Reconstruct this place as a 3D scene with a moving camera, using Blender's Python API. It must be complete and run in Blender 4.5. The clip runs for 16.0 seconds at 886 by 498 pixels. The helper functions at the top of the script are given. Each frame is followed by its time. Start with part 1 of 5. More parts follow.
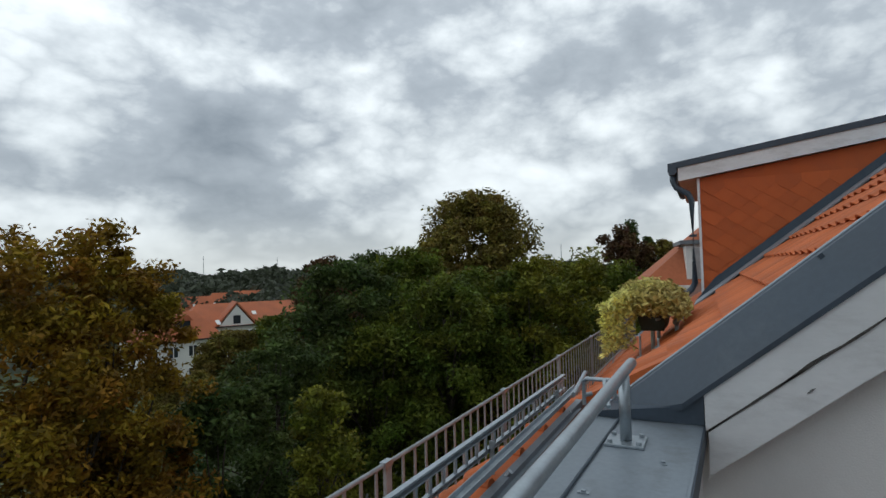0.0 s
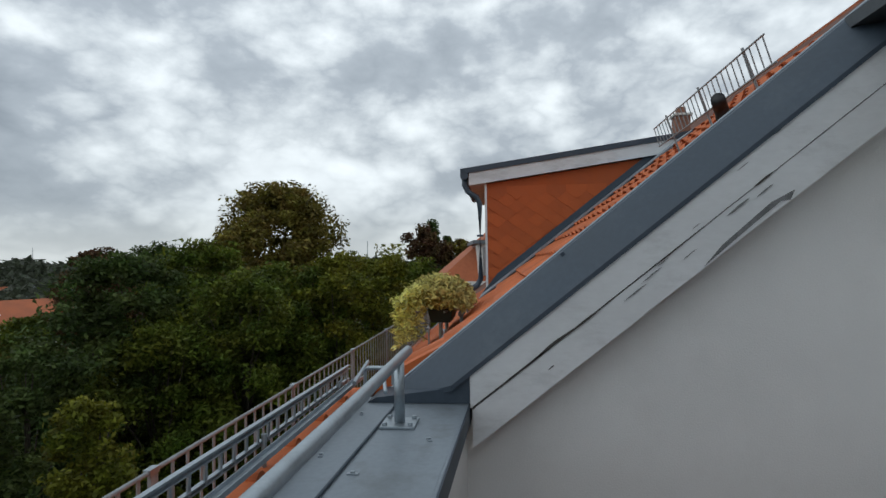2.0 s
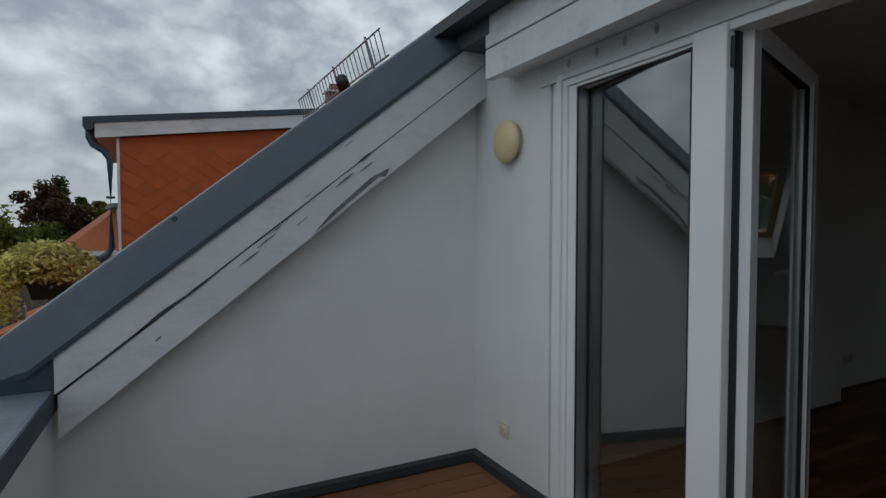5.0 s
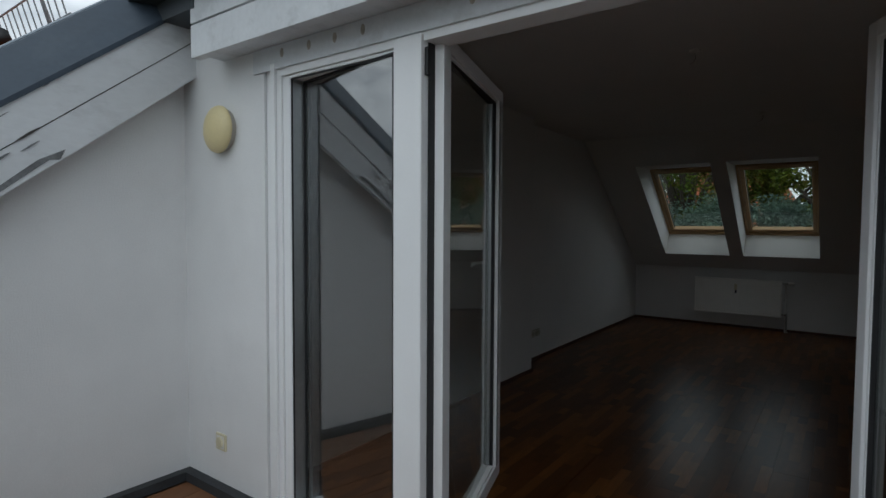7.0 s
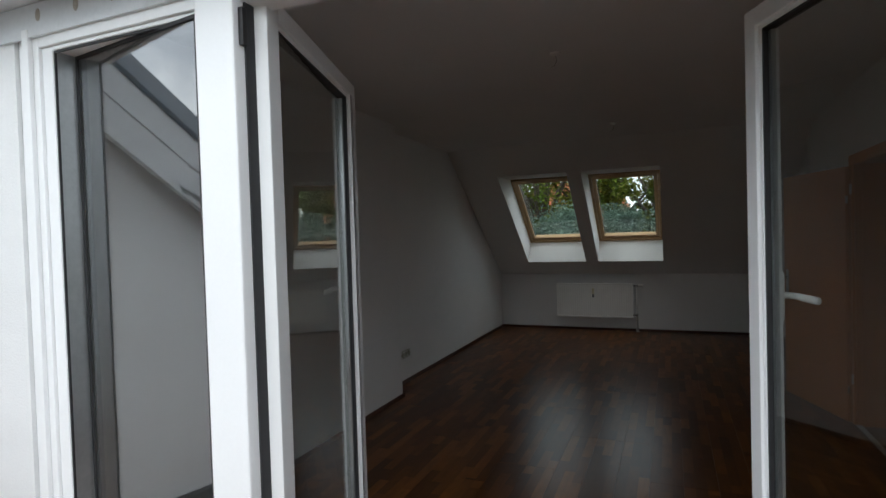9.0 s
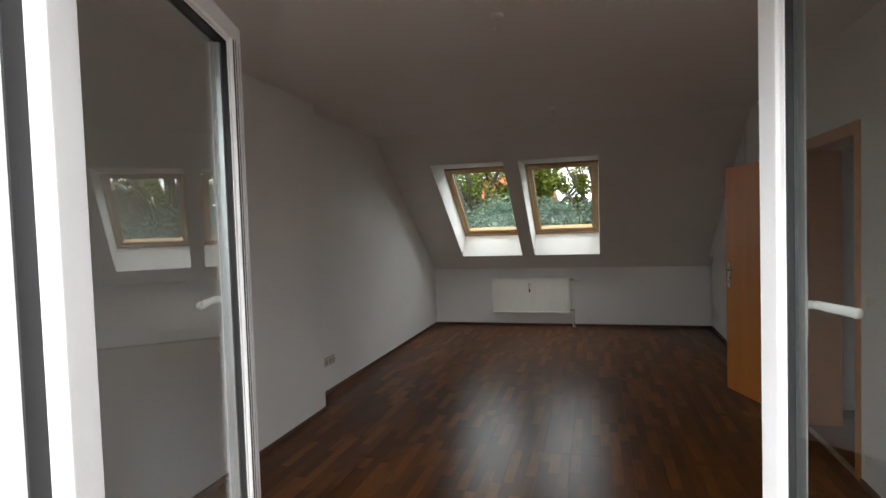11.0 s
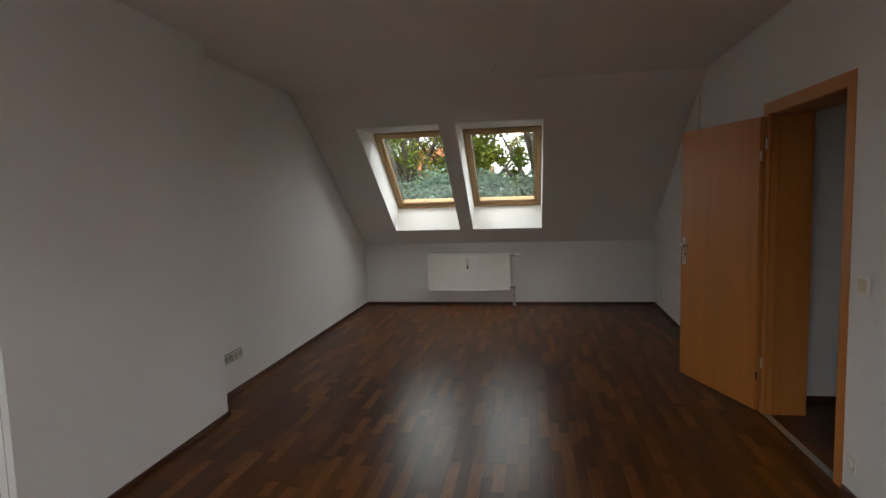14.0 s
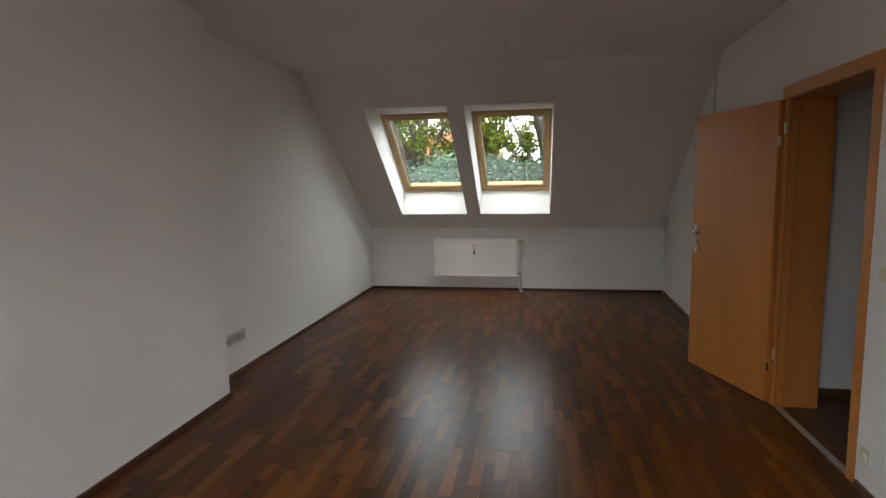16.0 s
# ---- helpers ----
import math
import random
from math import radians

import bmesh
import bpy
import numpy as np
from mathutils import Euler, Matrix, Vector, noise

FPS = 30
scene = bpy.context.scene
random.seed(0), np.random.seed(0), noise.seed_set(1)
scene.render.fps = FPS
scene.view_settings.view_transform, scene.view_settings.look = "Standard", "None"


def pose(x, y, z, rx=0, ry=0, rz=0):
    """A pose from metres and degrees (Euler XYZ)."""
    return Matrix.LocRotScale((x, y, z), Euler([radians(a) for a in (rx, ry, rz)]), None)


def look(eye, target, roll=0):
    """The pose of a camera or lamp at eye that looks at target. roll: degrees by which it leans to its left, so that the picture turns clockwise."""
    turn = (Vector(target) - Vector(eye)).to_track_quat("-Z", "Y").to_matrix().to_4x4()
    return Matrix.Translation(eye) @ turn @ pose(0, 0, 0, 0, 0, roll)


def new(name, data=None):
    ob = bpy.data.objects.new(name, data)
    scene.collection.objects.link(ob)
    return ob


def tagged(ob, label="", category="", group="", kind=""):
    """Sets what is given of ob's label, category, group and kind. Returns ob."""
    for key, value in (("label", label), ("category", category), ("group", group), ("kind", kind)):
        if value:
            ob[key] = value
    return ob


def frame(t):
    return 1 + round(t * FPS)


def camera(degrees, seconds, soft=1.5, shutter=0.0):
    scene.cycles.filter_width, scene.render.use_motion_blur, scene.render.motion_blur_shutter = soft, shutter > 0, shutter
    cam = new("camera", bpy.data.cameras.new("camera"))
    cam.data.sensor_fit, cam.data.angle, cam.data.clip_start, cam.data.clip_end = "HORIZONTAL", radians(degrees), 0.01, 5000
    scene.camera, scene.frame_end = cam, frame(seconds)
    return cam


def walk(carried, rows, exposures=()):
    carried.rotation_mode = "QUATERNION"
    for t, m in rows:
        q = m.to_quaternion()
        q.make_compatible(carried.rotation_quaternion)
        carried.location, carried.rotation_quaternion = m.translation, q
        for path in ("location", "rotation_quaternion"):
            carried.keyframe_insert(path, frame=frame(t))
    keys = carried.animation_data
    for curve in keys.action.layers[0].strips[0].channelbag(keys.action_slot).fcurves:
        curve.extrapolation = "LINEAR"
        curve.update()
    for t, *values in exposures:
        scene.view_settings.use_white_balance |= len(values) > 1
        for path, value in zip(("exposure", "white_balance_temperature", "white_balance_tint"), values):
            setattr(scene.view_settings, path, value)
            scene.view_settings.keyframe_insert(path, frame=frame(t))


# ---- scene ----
cam = camera(77.9, 16.0)
PATH = [
    (0, (2.562, -1.925, 1.528), (0.765, -2.8, 1.604), -1.5),
    (0.5, (2.572, -1.891, 1.526), (0.683, -2.544, 1.607), -0.9),
    (1, (2.604, -1.867, 1.527), (0.667, -2.357, 1.605), -0.9),
    (1.5, (2.596, -1.852, 1.521), (0.627, -2.195, 1.581), -0.9),
    (2, (2.589, -1.824, 1.514), (0.6, -2.032, 1.562), -0.8),
    (2.5, (2.608, -1.792, 1.513), (0.608, -1.798, 1.529), -0.7),
    (3, (2.619, -1.767, 1.498), (0.627, -1.586, 1.505), -0.6),
    (5.5, (2.696, -1.574, 1.502), (1.038, -0.459, 1.417), -0.3),
    (6, (2.713, -1.543, 1.504), (1.195, -0.244, 1.419), -0.9),
    (6.5, (2.714, -1.522, 1.504), (1.37, -0.045, 1.417), -0.9),
    (7, (2.72, -1.481, 1.504), (1.536, 0.129, 1.413), 0.3),
    (7.5, (2.707, -1.398, 1.504), (1.668, 0.309, 1.414), 0.3),
    (8, (2.673, -1.286, 1.519), (1.689, 0.454, 1.464), 0.6),
    (8.5, (2.628, -1.208, 1.511), (1.702, 0.564, 1.465), 0.6),
    (9, (2.535, -1.087, 1.517), (1.77, 0.76, 1.47), -1.7),
    (9.5, (2.478, -0.989, 1.519), (1.853, 0.91, 1.468), -2.6),
    (12, (2.34, -0.334, 1.504), (1.87, 1.608, 1.416), -1.7),
    (12.5, (2.319, -0.23, 1.5), (1.936, 1.731, 1.407), -1.8),
    (13, (2.311, -0.107, 1.494), (1.981, 1.862, 1.366), -1.8),
    (13.5, (2.303, 0.001, 1.485), (1.987, 1.97, 1.327), -1.5),
    (14, (2.293, 0.087, 1.489), (1.977, 2.053, 1.306), -1.7),
    (14.5, (2.297, 0.12, 1.479), (1.972, 2.084, 1.284), -1.5),
    (15, (2.305, 0.129, 1.477), (1.974, 2.091, 1.267), -2.1),
    (15.5, (2.296, 0.137, 1.473), (1.966, 2.097, 1.249), -1.9),
    (16, (2.29, 0.163, 1.464), (1.948, 2.12, 1.23), -0.9),
]

# ---------------------------------------------------------------- exposure and light
EXPOSURES = [(0.0, -0.86, 6200, 4), (3.0, -0.90, 6150, 4), (4.2, -1.05, 6050, 4), (5.3, -1.38, 6000, 4), (6.0, -1.3, 6000, 4), (7.0, -0.78, 6050, 4), (8.0, -0.05, 6150, 5), (9.0, 0.52, 6250, 6), (9.7, 1.08, 6350, 7), (11.8, 2.2, 6800, 9), (12.5, 2.15, 6800, 9), (13.0, 2.04, 6800, 10), (13.5, 1.92, 6850, 10), (14.0, 1.98, 6850, 10), (14.5, 2.08, 6800, 10), (15.0, 2.28, 6750, 10), (15.5, 2.0, 6700, 10), (16.0, 2.4, 6650, 9)]
walk(cam, [(t, look(eye, target, roll)) for t, eye, target, roll in PATH], EXPOSURES)

SUN_EL, SUN_AZ = radians(50), radians(165)


def make_world():
    w = bpy.data.worlds.new("overcast_sky")
    scene.world = w
    w.use_nodes = True
    nt = w.node_tree
    nt.nodes.clear()
    N, L = nt.nodes.new, nt.links.new

    def math_node(op, a, b=None):
        n = N("ShaderNodeMath")
        n.operation = op
        for i, v in enumerate((a, b)):
            if v is None:
                continue
            if isinstance(v, (int, float)):
                n.inputs[i].default_value = v
            else:
                L(v, n.inputs[i])
        return n.outputs[0]

    tc = N("ShaderNodeTexCoord")
    sep = N("ShaderNodeSeparateXYZ")
    L(tc.outputs["Generated"], sep.inputs[0])
    up = math_node("ADD", math_node("MAXIMUM", sep.outputs[2], 0.0), 0.50)
    comb = N("ShaderNodeCombineXYZ")
    L(math_node("DIVIDE", sep.outputs[0], up), comb.inputs[0])
    L(math_node("DIVIDE", sep.outputs[1], up), comb.inputs[1])
    sky = N("ShaderNodeTexSky")
    sky.sky_type = "NISHITA"
    sky.sun_disc = False
    sky.sun_elevation, sky.sun_rotation = SUN_EL, SUN_AZ

    def cloud(scale, detail, rough, off, warp=0.0, src=None):
        n = N("ShaderNodeTexNoise")
        n.inputs["Scale"].default_value = scale
        n.inputs["Detail"].default_value = detail
        n.inputs["Roughness"].default_value = rough
        n.inputs["Distortion"].default_value = warp
        m = N("ShaderNodeMapping")
        m.inputs["Location"].default_value = off
        m.inputs["Scale"].default_value = (1, 1, 1) if src is None else (1, 1, 1.7)
        L(comb.outputs[0] if src is None else src, m.inputs[0])
        L(m.outputs[0], n.inputs["Vector"])
        return n.outputs[0]

    # rounded banks of cloud: a coarse field, billows at two sizes and fine wisps
    def billow(src):
        return math_node("MULTIPLY", math_node("ABSOLUTE", math_node("SUBTRACT", src, 0.5)), 2.0)

    way = tc.outputs["Generated"]
    big = cloud(2.2, 3.0, 0.50, (3.1, 1.7, 0.4), 0.2)
    mid = cloud(4.6, 6.0, 0.50, (7.3, 4.1, 2.2), 0.15, way)
    puff = billow(cloud(9.0, 6.0, 0.52, (1.3, 8.4, 5.2), 0.1, way))
    mixed = math_node("ADD", math_node("MULTIPLY", big, 0.50), math_node("MULTIPLY", mid, 0.42))
    mixed = math_node("ADD", mixed, math_node("MULTIPLY", puff, 0.20))
    ramp = N("ShaderNodeValToRGB")
    r = ramp.color_ramp
    r.elements[0].position, r.elements[0].color = 0.26, (0.40, 0.44, 0.50, 1)
    r.elements[1].position, r.elements[1].color = 0.66, (1.80, 1.82, 1.86, 1)
    for pos, col in ((0.44, (0.74, 0.78, 0.85, 1)), (0.50, (1.10, 1.13, 1.18, 1)), (0.56, (1.45, 1.47, 1.51, 1))):
        e = r.elements.new(pos)
        e.color = col
    L(mixed, ramp.inputs[0])
    # pale band above the horizon
    hz = N("ShaderNodeValToRGB")
    h = hz.color_ramp
    h.elements[0].position, h.elements[0].color = 0.0, (0.75, 0.75, 0.75, 1)
    h.elements[1].position, h.elements[1].color = 0.10, (0, 0, 0, 1)
    L(sep.outputs[2], hz.inputs[0])
    mix = N("ShaderNodeMix")
    mix.data_type = "RGBA"
    mix.inputs["B"].default_value = (1.25, 1.26, 1.25, 1)
    L(hz.outputs[0], mix.inputs["Factor"])
    L(ramp.outputs[0], mix.inputs["A"])
    zen = N("ShaderNodeMapRange")
    zen.inputs["From Min"].default_value, zen.inputs["From Max"].default_value = 0.42, 1.0
    zen.inputs["To Min"].default_value, zen.inputs["To Max"].default_value = 1.10, 0.98
    L(sep.outputs[2], zen.inputs[0])
    b1, b2, add, out = N("ShaderNodeBackground"), N("ShaderNodeBackground"), N("ShaderNodeAddShader"), N("ShaderNodeOutputWorld")
    L(mix.outputs["Result"], b1.inputs[0])
    low = N("ShaderNodeMapRange")
    low.inputs["From Min"].default_value, low.inputs["From Max"].default_value = 0.06, 0.40
    low.inputs["To Min"].default_value, low.inputs["To Max"].default_value = 0.88, 1.12
    L(sep.outputs[2], low.inputs[0])
    L(math_node("MULTIPLY", zen.outputs[0], low.outputs[0]), b1.inputs[1])
    L(sky.outputs[0], b2.inputs[0])
    b2.inputs[1].default_value = 0.012
    L(b1.outputs[0], add.inputs[0])
    L(b2.outputs[0], add.inputs[1])
    L(add.outputs[0], out.inputs[0])


make_world()
sun = new("sun", bpy.data.lights.new("sun", "SUN"))
sun.data.energy, sun.data.angle, sun.data.color = 0.62, radians(75), (1.0, 0.97, 0.93)
sun.matrix_world = look((math.sin(SUN_AZ) * math.cos(SUN_EL) * 60, math.cos(SUN_AZ) * math.cos(SUN_EL) * 60, math.sin(SUN_EL) * 60), (0, 0, 0))

# ---------------------------------------------------------------- materials


def mat(name, color, rough=0.6, metal=0.0, vary=0.12, scale=6.0, fine=60.0, bump=0.15, dist=0.004, island=0.0, per_object=0.0, stain=None, stain_amt=0.0, stain_scale=2.0, stretch=(1, 1, 1), spec=0.5):
    m = bpy.data.materials.new(name)
    m.use_nodes = True
    nt = m.node_tree
    N, L = nt.nodes.new, nt.links.new
    b = nt.nodes["Principled BSDF"]
    b.inputs["Metallic"].default_value = metal
    b.inputs["Specular IOR Level"].default_value = spec
    tc, mp = N("ShaderNodeTexCoord"), N("ShaderNodeMapping")
    mp.inputs["Scale"].default_value = stretch
    L(tc.outputs["Object"], mp.inputs[0])

    def noise_out(s, detail=5.0):
        n = N("ShaderNodeTexNoise")
        n.inputs["Scale"].default_value = s
        n.inputs["Detail"].default_value = detail
        L(mp.outputs[0], n.inputs["Vector"])
        return n.outputs[0]

    def ramp_range(src, lo, hi):
        n = N("ShaderNodeMapRange")
        n.inputs["From Min"].default_value, n.inputs["From Max"].default_value = 0.25, 0.75
        n.inputs["To Min"].default_value, n.inputs["To Max"].default_value = lo, hi
        L(src, n.inputs[0])
        return n.outputs[0]

    def mul(a, c):
        n = N("ShaderNodeMath")
        n.operation = "MULTIPLY"
        L(a, n.inputs[0])
        L(c, n.inputs[1])
        return n.outputs[0]

    coarse, grain = noise_out(scale), noise_out(fine, 3.0)
    value = mul(ramp_range(coarse, 1 - vary, 1 + vary), ramp_range(grain, 1 - vary * 0.5, 1 + vary * 0.5))
    if island:
        g = N("ShaderNodeNewGeometry")
        n = N("ShaderNodeMapRange")
        n.inputs["To Min"].default_value, n.inputs["To Max"].default_value = 1 - island, 1 + island
        L(g.outputs["Random Per Island"], n.inputs[0])
        value = mul(value, n.outputs[0])
    if per_object:
        o = N("ShaderNodeObjectInfo")
        n = N("ShaderNodeMapRange")
        n.inputs["To Min"].default_value, n.inputs["To Max"].default_value = 1 - per_object, 1 + per_object
        L(o.outputs["Random"], n.inputs[0])
        value = mul(value, n.outputs[0])
    hsv = N("ShaderNodeHueSaturation")
    hsv.inputs["Color"].default_value = (*color, 1)
    L(value, hsv.inputs["Value"])
    col = hsv.outputs[0]
    if stain:
        s = N("ShaderNodeTexNoise")
        s.inputs["Scale"].default_value, s.inputs["Detail"].default_value, s.inputs["Roughness"].default_value = stain_scale, 8.0, 0.7
        L(mp.outputs[0], s.inputs["Vector"])
        f = N("ShaderNodeMapRange")
        f.inputs["From Min"].default_value, f.inputs["From Max"].default_value = 0.52, 0.75
        f.inputs["To Max"].default_value = stain_amt
        L(s.outputs[0], f.inputs[0])
        x = N("ShaderNodeMix")
        x.data_type = "RGBA"
        x.inputs["B"].default_value = (*stain, 1)
        L(f.outputs[0], x.inputs["Factor"])
        L(col, x.inputs["A"])
        col = x.outputs["Result"]
    L(col, b.inputs["Base Color"])
    L(ramp_range(coarse, max(rough - 0.08, 0.03), min(rough + 0.08, 1)), b.inputs["Roughness"])
    if bump:
        bp = N("ShaderNodeBump")
        bp.inputs["Strength"].default_value, bp.inputs["Distance"].default_value = bump, dist
        L(grain, bp.inputs["Height"])
        L(bp.outputs[0], b.inputs["Normal"])
    return m


def glass_mat(name, tint=(0.96, 0.98, 0.97), gloss=1.0, rough=0.0):
    m = bpy.data.materials.new(name)
    m.use_nodes = True
    nt = m.node_tree
    nt.nodes.clear()
    N, L = nt.nodes.new, nt.links.new
    tr, gl, mx, lw, pw, mm, out = N("ShaderNodeBsdfTransparent"), N("ShaderNodeBsdfGlossy"), N("ShaderNodeMixShader"), N("ShaderNodeLayerWeight"), N("ShaderNodeMath"), N("ShaderNodeMath"), N("ShaderNodeOutputMaterial")
    tr.inputs[0].default_value = (*tint, 1)
    gl.inputs["Roughness"].default_value = rough
    pw.operation = "POWER"
    pw.inputs[1].default_value = 4.0
    L(lw.outputs["Facing"], pw.inputs[0])
    mm.operation, mm.use_clamp = "MULTIPLY_ADD", True
    mm.inputs[1].default_value, mm.inputs[2].default_value = 0.75, 0.045 * gloss
    L(pw.outputs[0], mm.inputs[0])
    L(mm.outputs[0], mx.inputs[0])
    L(tr.outputs[0], mx.inputs[1])
    L(gl.outputs[0], mx.inputs[2])
    L(mx.outputs[0], out.inputs[0])
    return m


def laminate_mat():
    """Dark walnut laminate: three printed strips a board, each of its own tone."""
    m = bpy.data.materials.new("dark_walnut_laminate")
    m.use_nodes = True
    nt = m.node_tree
    N, L = nt.nodes.new, nt.links.new
    b = nt.nodes["Principled BSDF"]
    tc, sep, oi = N("ShaderNodeTexCoord"), N("ShaderNodeSeparateXYZ"), N("ShaderNodeObjectInfo")
    L(tc.outputs["Object"], sep.inputs[0])

    def op(kind, a, c=None):
        n = N("ShaderNodeMath")
        n.operation = kind
        for i, v in enumerate((a, c)):
            if v is None:
                continue
            if isinstance(v, (int, float)):
                n.inputs[i].default_value = v
            else:
                L(v, n.inputs[i])
        return n.outputs[0]

    strip = op("FLOOR", op("DIVIDE", sep.outputs[0], 0.0643))
    shift = op("MULTIPLY", op("ADD", strip, op("MULTIPLY", oi.outputs["Random"], 7.0)), 0.37)
    piece = op("FLOOR", op("ADD", op("DIVIDE", sep.outputs[1], 0.42), shift))
    cb = N("ShaderNodeCombineXYZ")
    L(strip, cb.inputs[0])
    L(piece, cb.inputs[1])
    L(op("MULTIPLY", oi.outputs["Random"], 91.0), cb.inputs[2])
    wn = N("ShaderNodeTexWhiteNoise")
    L(cb.outputs[0], wn.inputs[0])
    ramp = N("ShaderNodeValToRGB")
    r = ramp.color_ramp
    r.elements[0].color, r.elements[1].color = (0.046, 0.0145, 0.0030, 1), (0.180, 0.0660, 0.0130, 1)
    e = r.elements.new(0.6)
    e.color = (0.094, 0.0300, 0.0052, 1)
    L(wn.outputs[0], ramp.inputs[0])
    mp = N("ShaderNodeMapping")
    mp.inputs["Scale"].default_value = (34, 7, 10)
    L(tc.outputs["Object"], mp.inputs[0])
    ad = N("ShaderNodeVectorMath")
    ad.operation = "ADD"
    L(mp.outputs[0], ad.inputs[0])
    L(cb.outputs[0], ad.inputs[1])
    gr = N("ShaderNodeTexNoise")
    gr.inputs["Scale"].default_value, gr.inputs["Detail"].default_value = 1.0, 2.0
    L(ad.outputs[0], gr.inputs["Vector"])
    mr = N("ShaderNodeMapRange")
    mr.inputs["From Min"].default_value, mr.inputs["From Max"].default_value = 0.15, 0.85
    mr.inputs["To Min"].default_value, mr.inputs["To Max"].default_value = 0.74, 1.28
    L(gr.outputs[0], mr.inputs[0])
    hsv = N("ShaderNodeHueSaturation")
    L(ramp.outputs[0], hsv.inputs["Color"])
    L(mr.outputs[0], hsv.inputs["Value"])
    L(hsv.outputs[0], b.inputs["Base Color"])
    b.inputs["Roughness"].default_value = 0.24
    b.inputs["Specular IOR Level"].default_value = 0.165
    wv = N("ShaderNodeTexNoise")
    wv.inputs["Scale"].default_value, wv.inputs["Detail"].default_value = 9.0, 4.0
    L(tc.outputs["Object"], wv.inputs["Vector"])
    rr = N("ShaderNodeMapRange")
    rr.inputs["To Min"].default_value, rr.inputs["To Max"].default_value = 0.24, 0.36
    L(wv.outputs[0], rr.inputs[0])
    L(rr.outputs[0], b.inputs["Roughness"])
    return m


M_RENDER = mat("white_exterior_render", (0.77, 0.775, 0.775), 0.85, vary=0.05, scale=2.5, fine=140, bump=0.35, stain=(0.55, 0.55, 0.54), stain_amt=0.25, stain_scale=1.4)
M_PAINT = mat("white_wall_paint", (0.78, 0.775, 0.76), 0.8, vary=0.03, scale=1.5, fine=180, bump=0.25)
M_CEIL = mat("white_ceiling_paint", (0.76, 0.745, 0.72), 0.85, vary=0.03, scale=1.2, fine=150, bump=0.3)
M_BOARD = mat("weathered_white_boards", (0.68, 0.70, 0.72), 0.6, vary=0.07, scale=3.0, fine=50, bump=0.3, stain=(0.30, 0.30, 0.30), stain_amt=0.55, stain_scale=5.0, stretch=(1, 0.35, 1))
M_CRACK = mat("dark_weathered_wood", (0.07, 0.065, 0.06), 0.9, vary=0.4, scale=20, fine=90)
M_PEEL = mat("bare_grey_wood", (0.17, 0.175, 0.18), 0.9, vary=0.4, scale=14, fine=90)
M_ZINC = mat("blue_grey_zinc", (0.046, 0.064, 0.088), 0.55, metal=0.15, vary=0.16, scale=2.2, fine=40, bump=0.06, stain=(0.12, 0.145, 0.17), stain_amt=0.35, stain_scale=3.0)
M_ZINCSILL = mat("pale_zinc_sill", (0.215, 0.25, 0.285), 0.5, metal=0.4, vary=0.14, scale=2.0, fine=50, bump=0.06, stain=(0.13, 0.14, 0.14), stain_amt=0.7, stain_scale=4.5)
M_ZINCLIP = mat("bright_zinc_lip", (0.30, 0.34, 0.38), 0.45, metal=0.5, vary=0.1)
M_GALV = mat("galvanised_steel", (0.35, 0.395, 0.43), 0.42, metal=0.8, vary=0.16, scale=14, fine=80, bump=0.08, stain=(0.22, 0.25, 0.28), stain_amt=0.4, stain_scale=9)
M_GUARD = mat("weathered_guard_steel", (0.25, 0.28, 0.295), 0.7, metal=0.0, vary=0.2, scale=10, fine=70, bump=0.1)
M_DARKSTEEL = mat("dark_guard_steel", (0.075, 0.085, 0.095), 0.6, metal=0.4, vary=0.2)
M_TILE = mat("orange_clay_tile", (0.43, 0.100, 0.021), 0.75, vary=0.18, scale=5, fine=60, bump=0.3, island=0.16, per_object=0.16, stain=(0.22, 0.10, 0.06), stain_amt=0.35, stain_scale=5)
# darkened tile brown: the shade in the tile hollows is put into the colour
M_TILESHADE = mat("tile_hollow_shade", (0.11, 0.04, 0.022), 0.9, vary=0.3)
M_SLATE = mat("orange_cladding_slate", (0.42, 0.084, 0.013), 0.7, vary=0.1, scale=4, fine=70, bump=0.2, per_object=0.10, island=0.08, stain=(0.28, 0.07, 0.03), stain_amt=0.3, stain_scale=3)
M_PVC = mat("white_plastic_frame", (0.85, 0.86, 0.865), 0.35, vary=0.02, scale=3, fine=120, bump=0.02)
M_GASKET = mat("black_rubber_gasket", (0.02, 0.02, 0.022), 0.6, vary=0.2)
M_ALU = mat("grey_aluminium_spacer", (0.45, 0.47, 0.48), 0.35, metal=0.8, vary=0.1)
M_HANDLE = mat("white_handle_enamel", (0.82, 0.82, 0.80), 0.25, vary=0.03, bump=0)
M_LAMP = mat("yellowed_opal_plastic", (0.70, 0.60, 0.33), 0.35, vary=0.06, scale=9, bump=0.03)
M_LAMPBASE = mat("grey_lamp_base", (0.42, 0.40, 0.36), 0.5, vary=0.1)
M_OUTLET = mat("cream_outlet_plastic", (0.66, 0.61, 0.43), 0.4, vary=0.06, bump=0.02)
M_SOCKET = mat("grey_cream_socket_plastic", (0.40, 0.39, 0.30), 0.45, vary=0.06, bump=0.02)
M_KNOT = mat("faint_timber_knot", (0.40, 0.36, 0.31), 0.7, vary=0.2, scale=30)
M_SWITCH = mat("white_switch_plastic", (0.74, 0.73, 0.68), 0.35, vary=0.04, bump=0.02)
M_BITUMEN = mat("black_bitumen_edge", (0.035, 0.038, 0.042), 0.8, vary=0.3, scale=12)
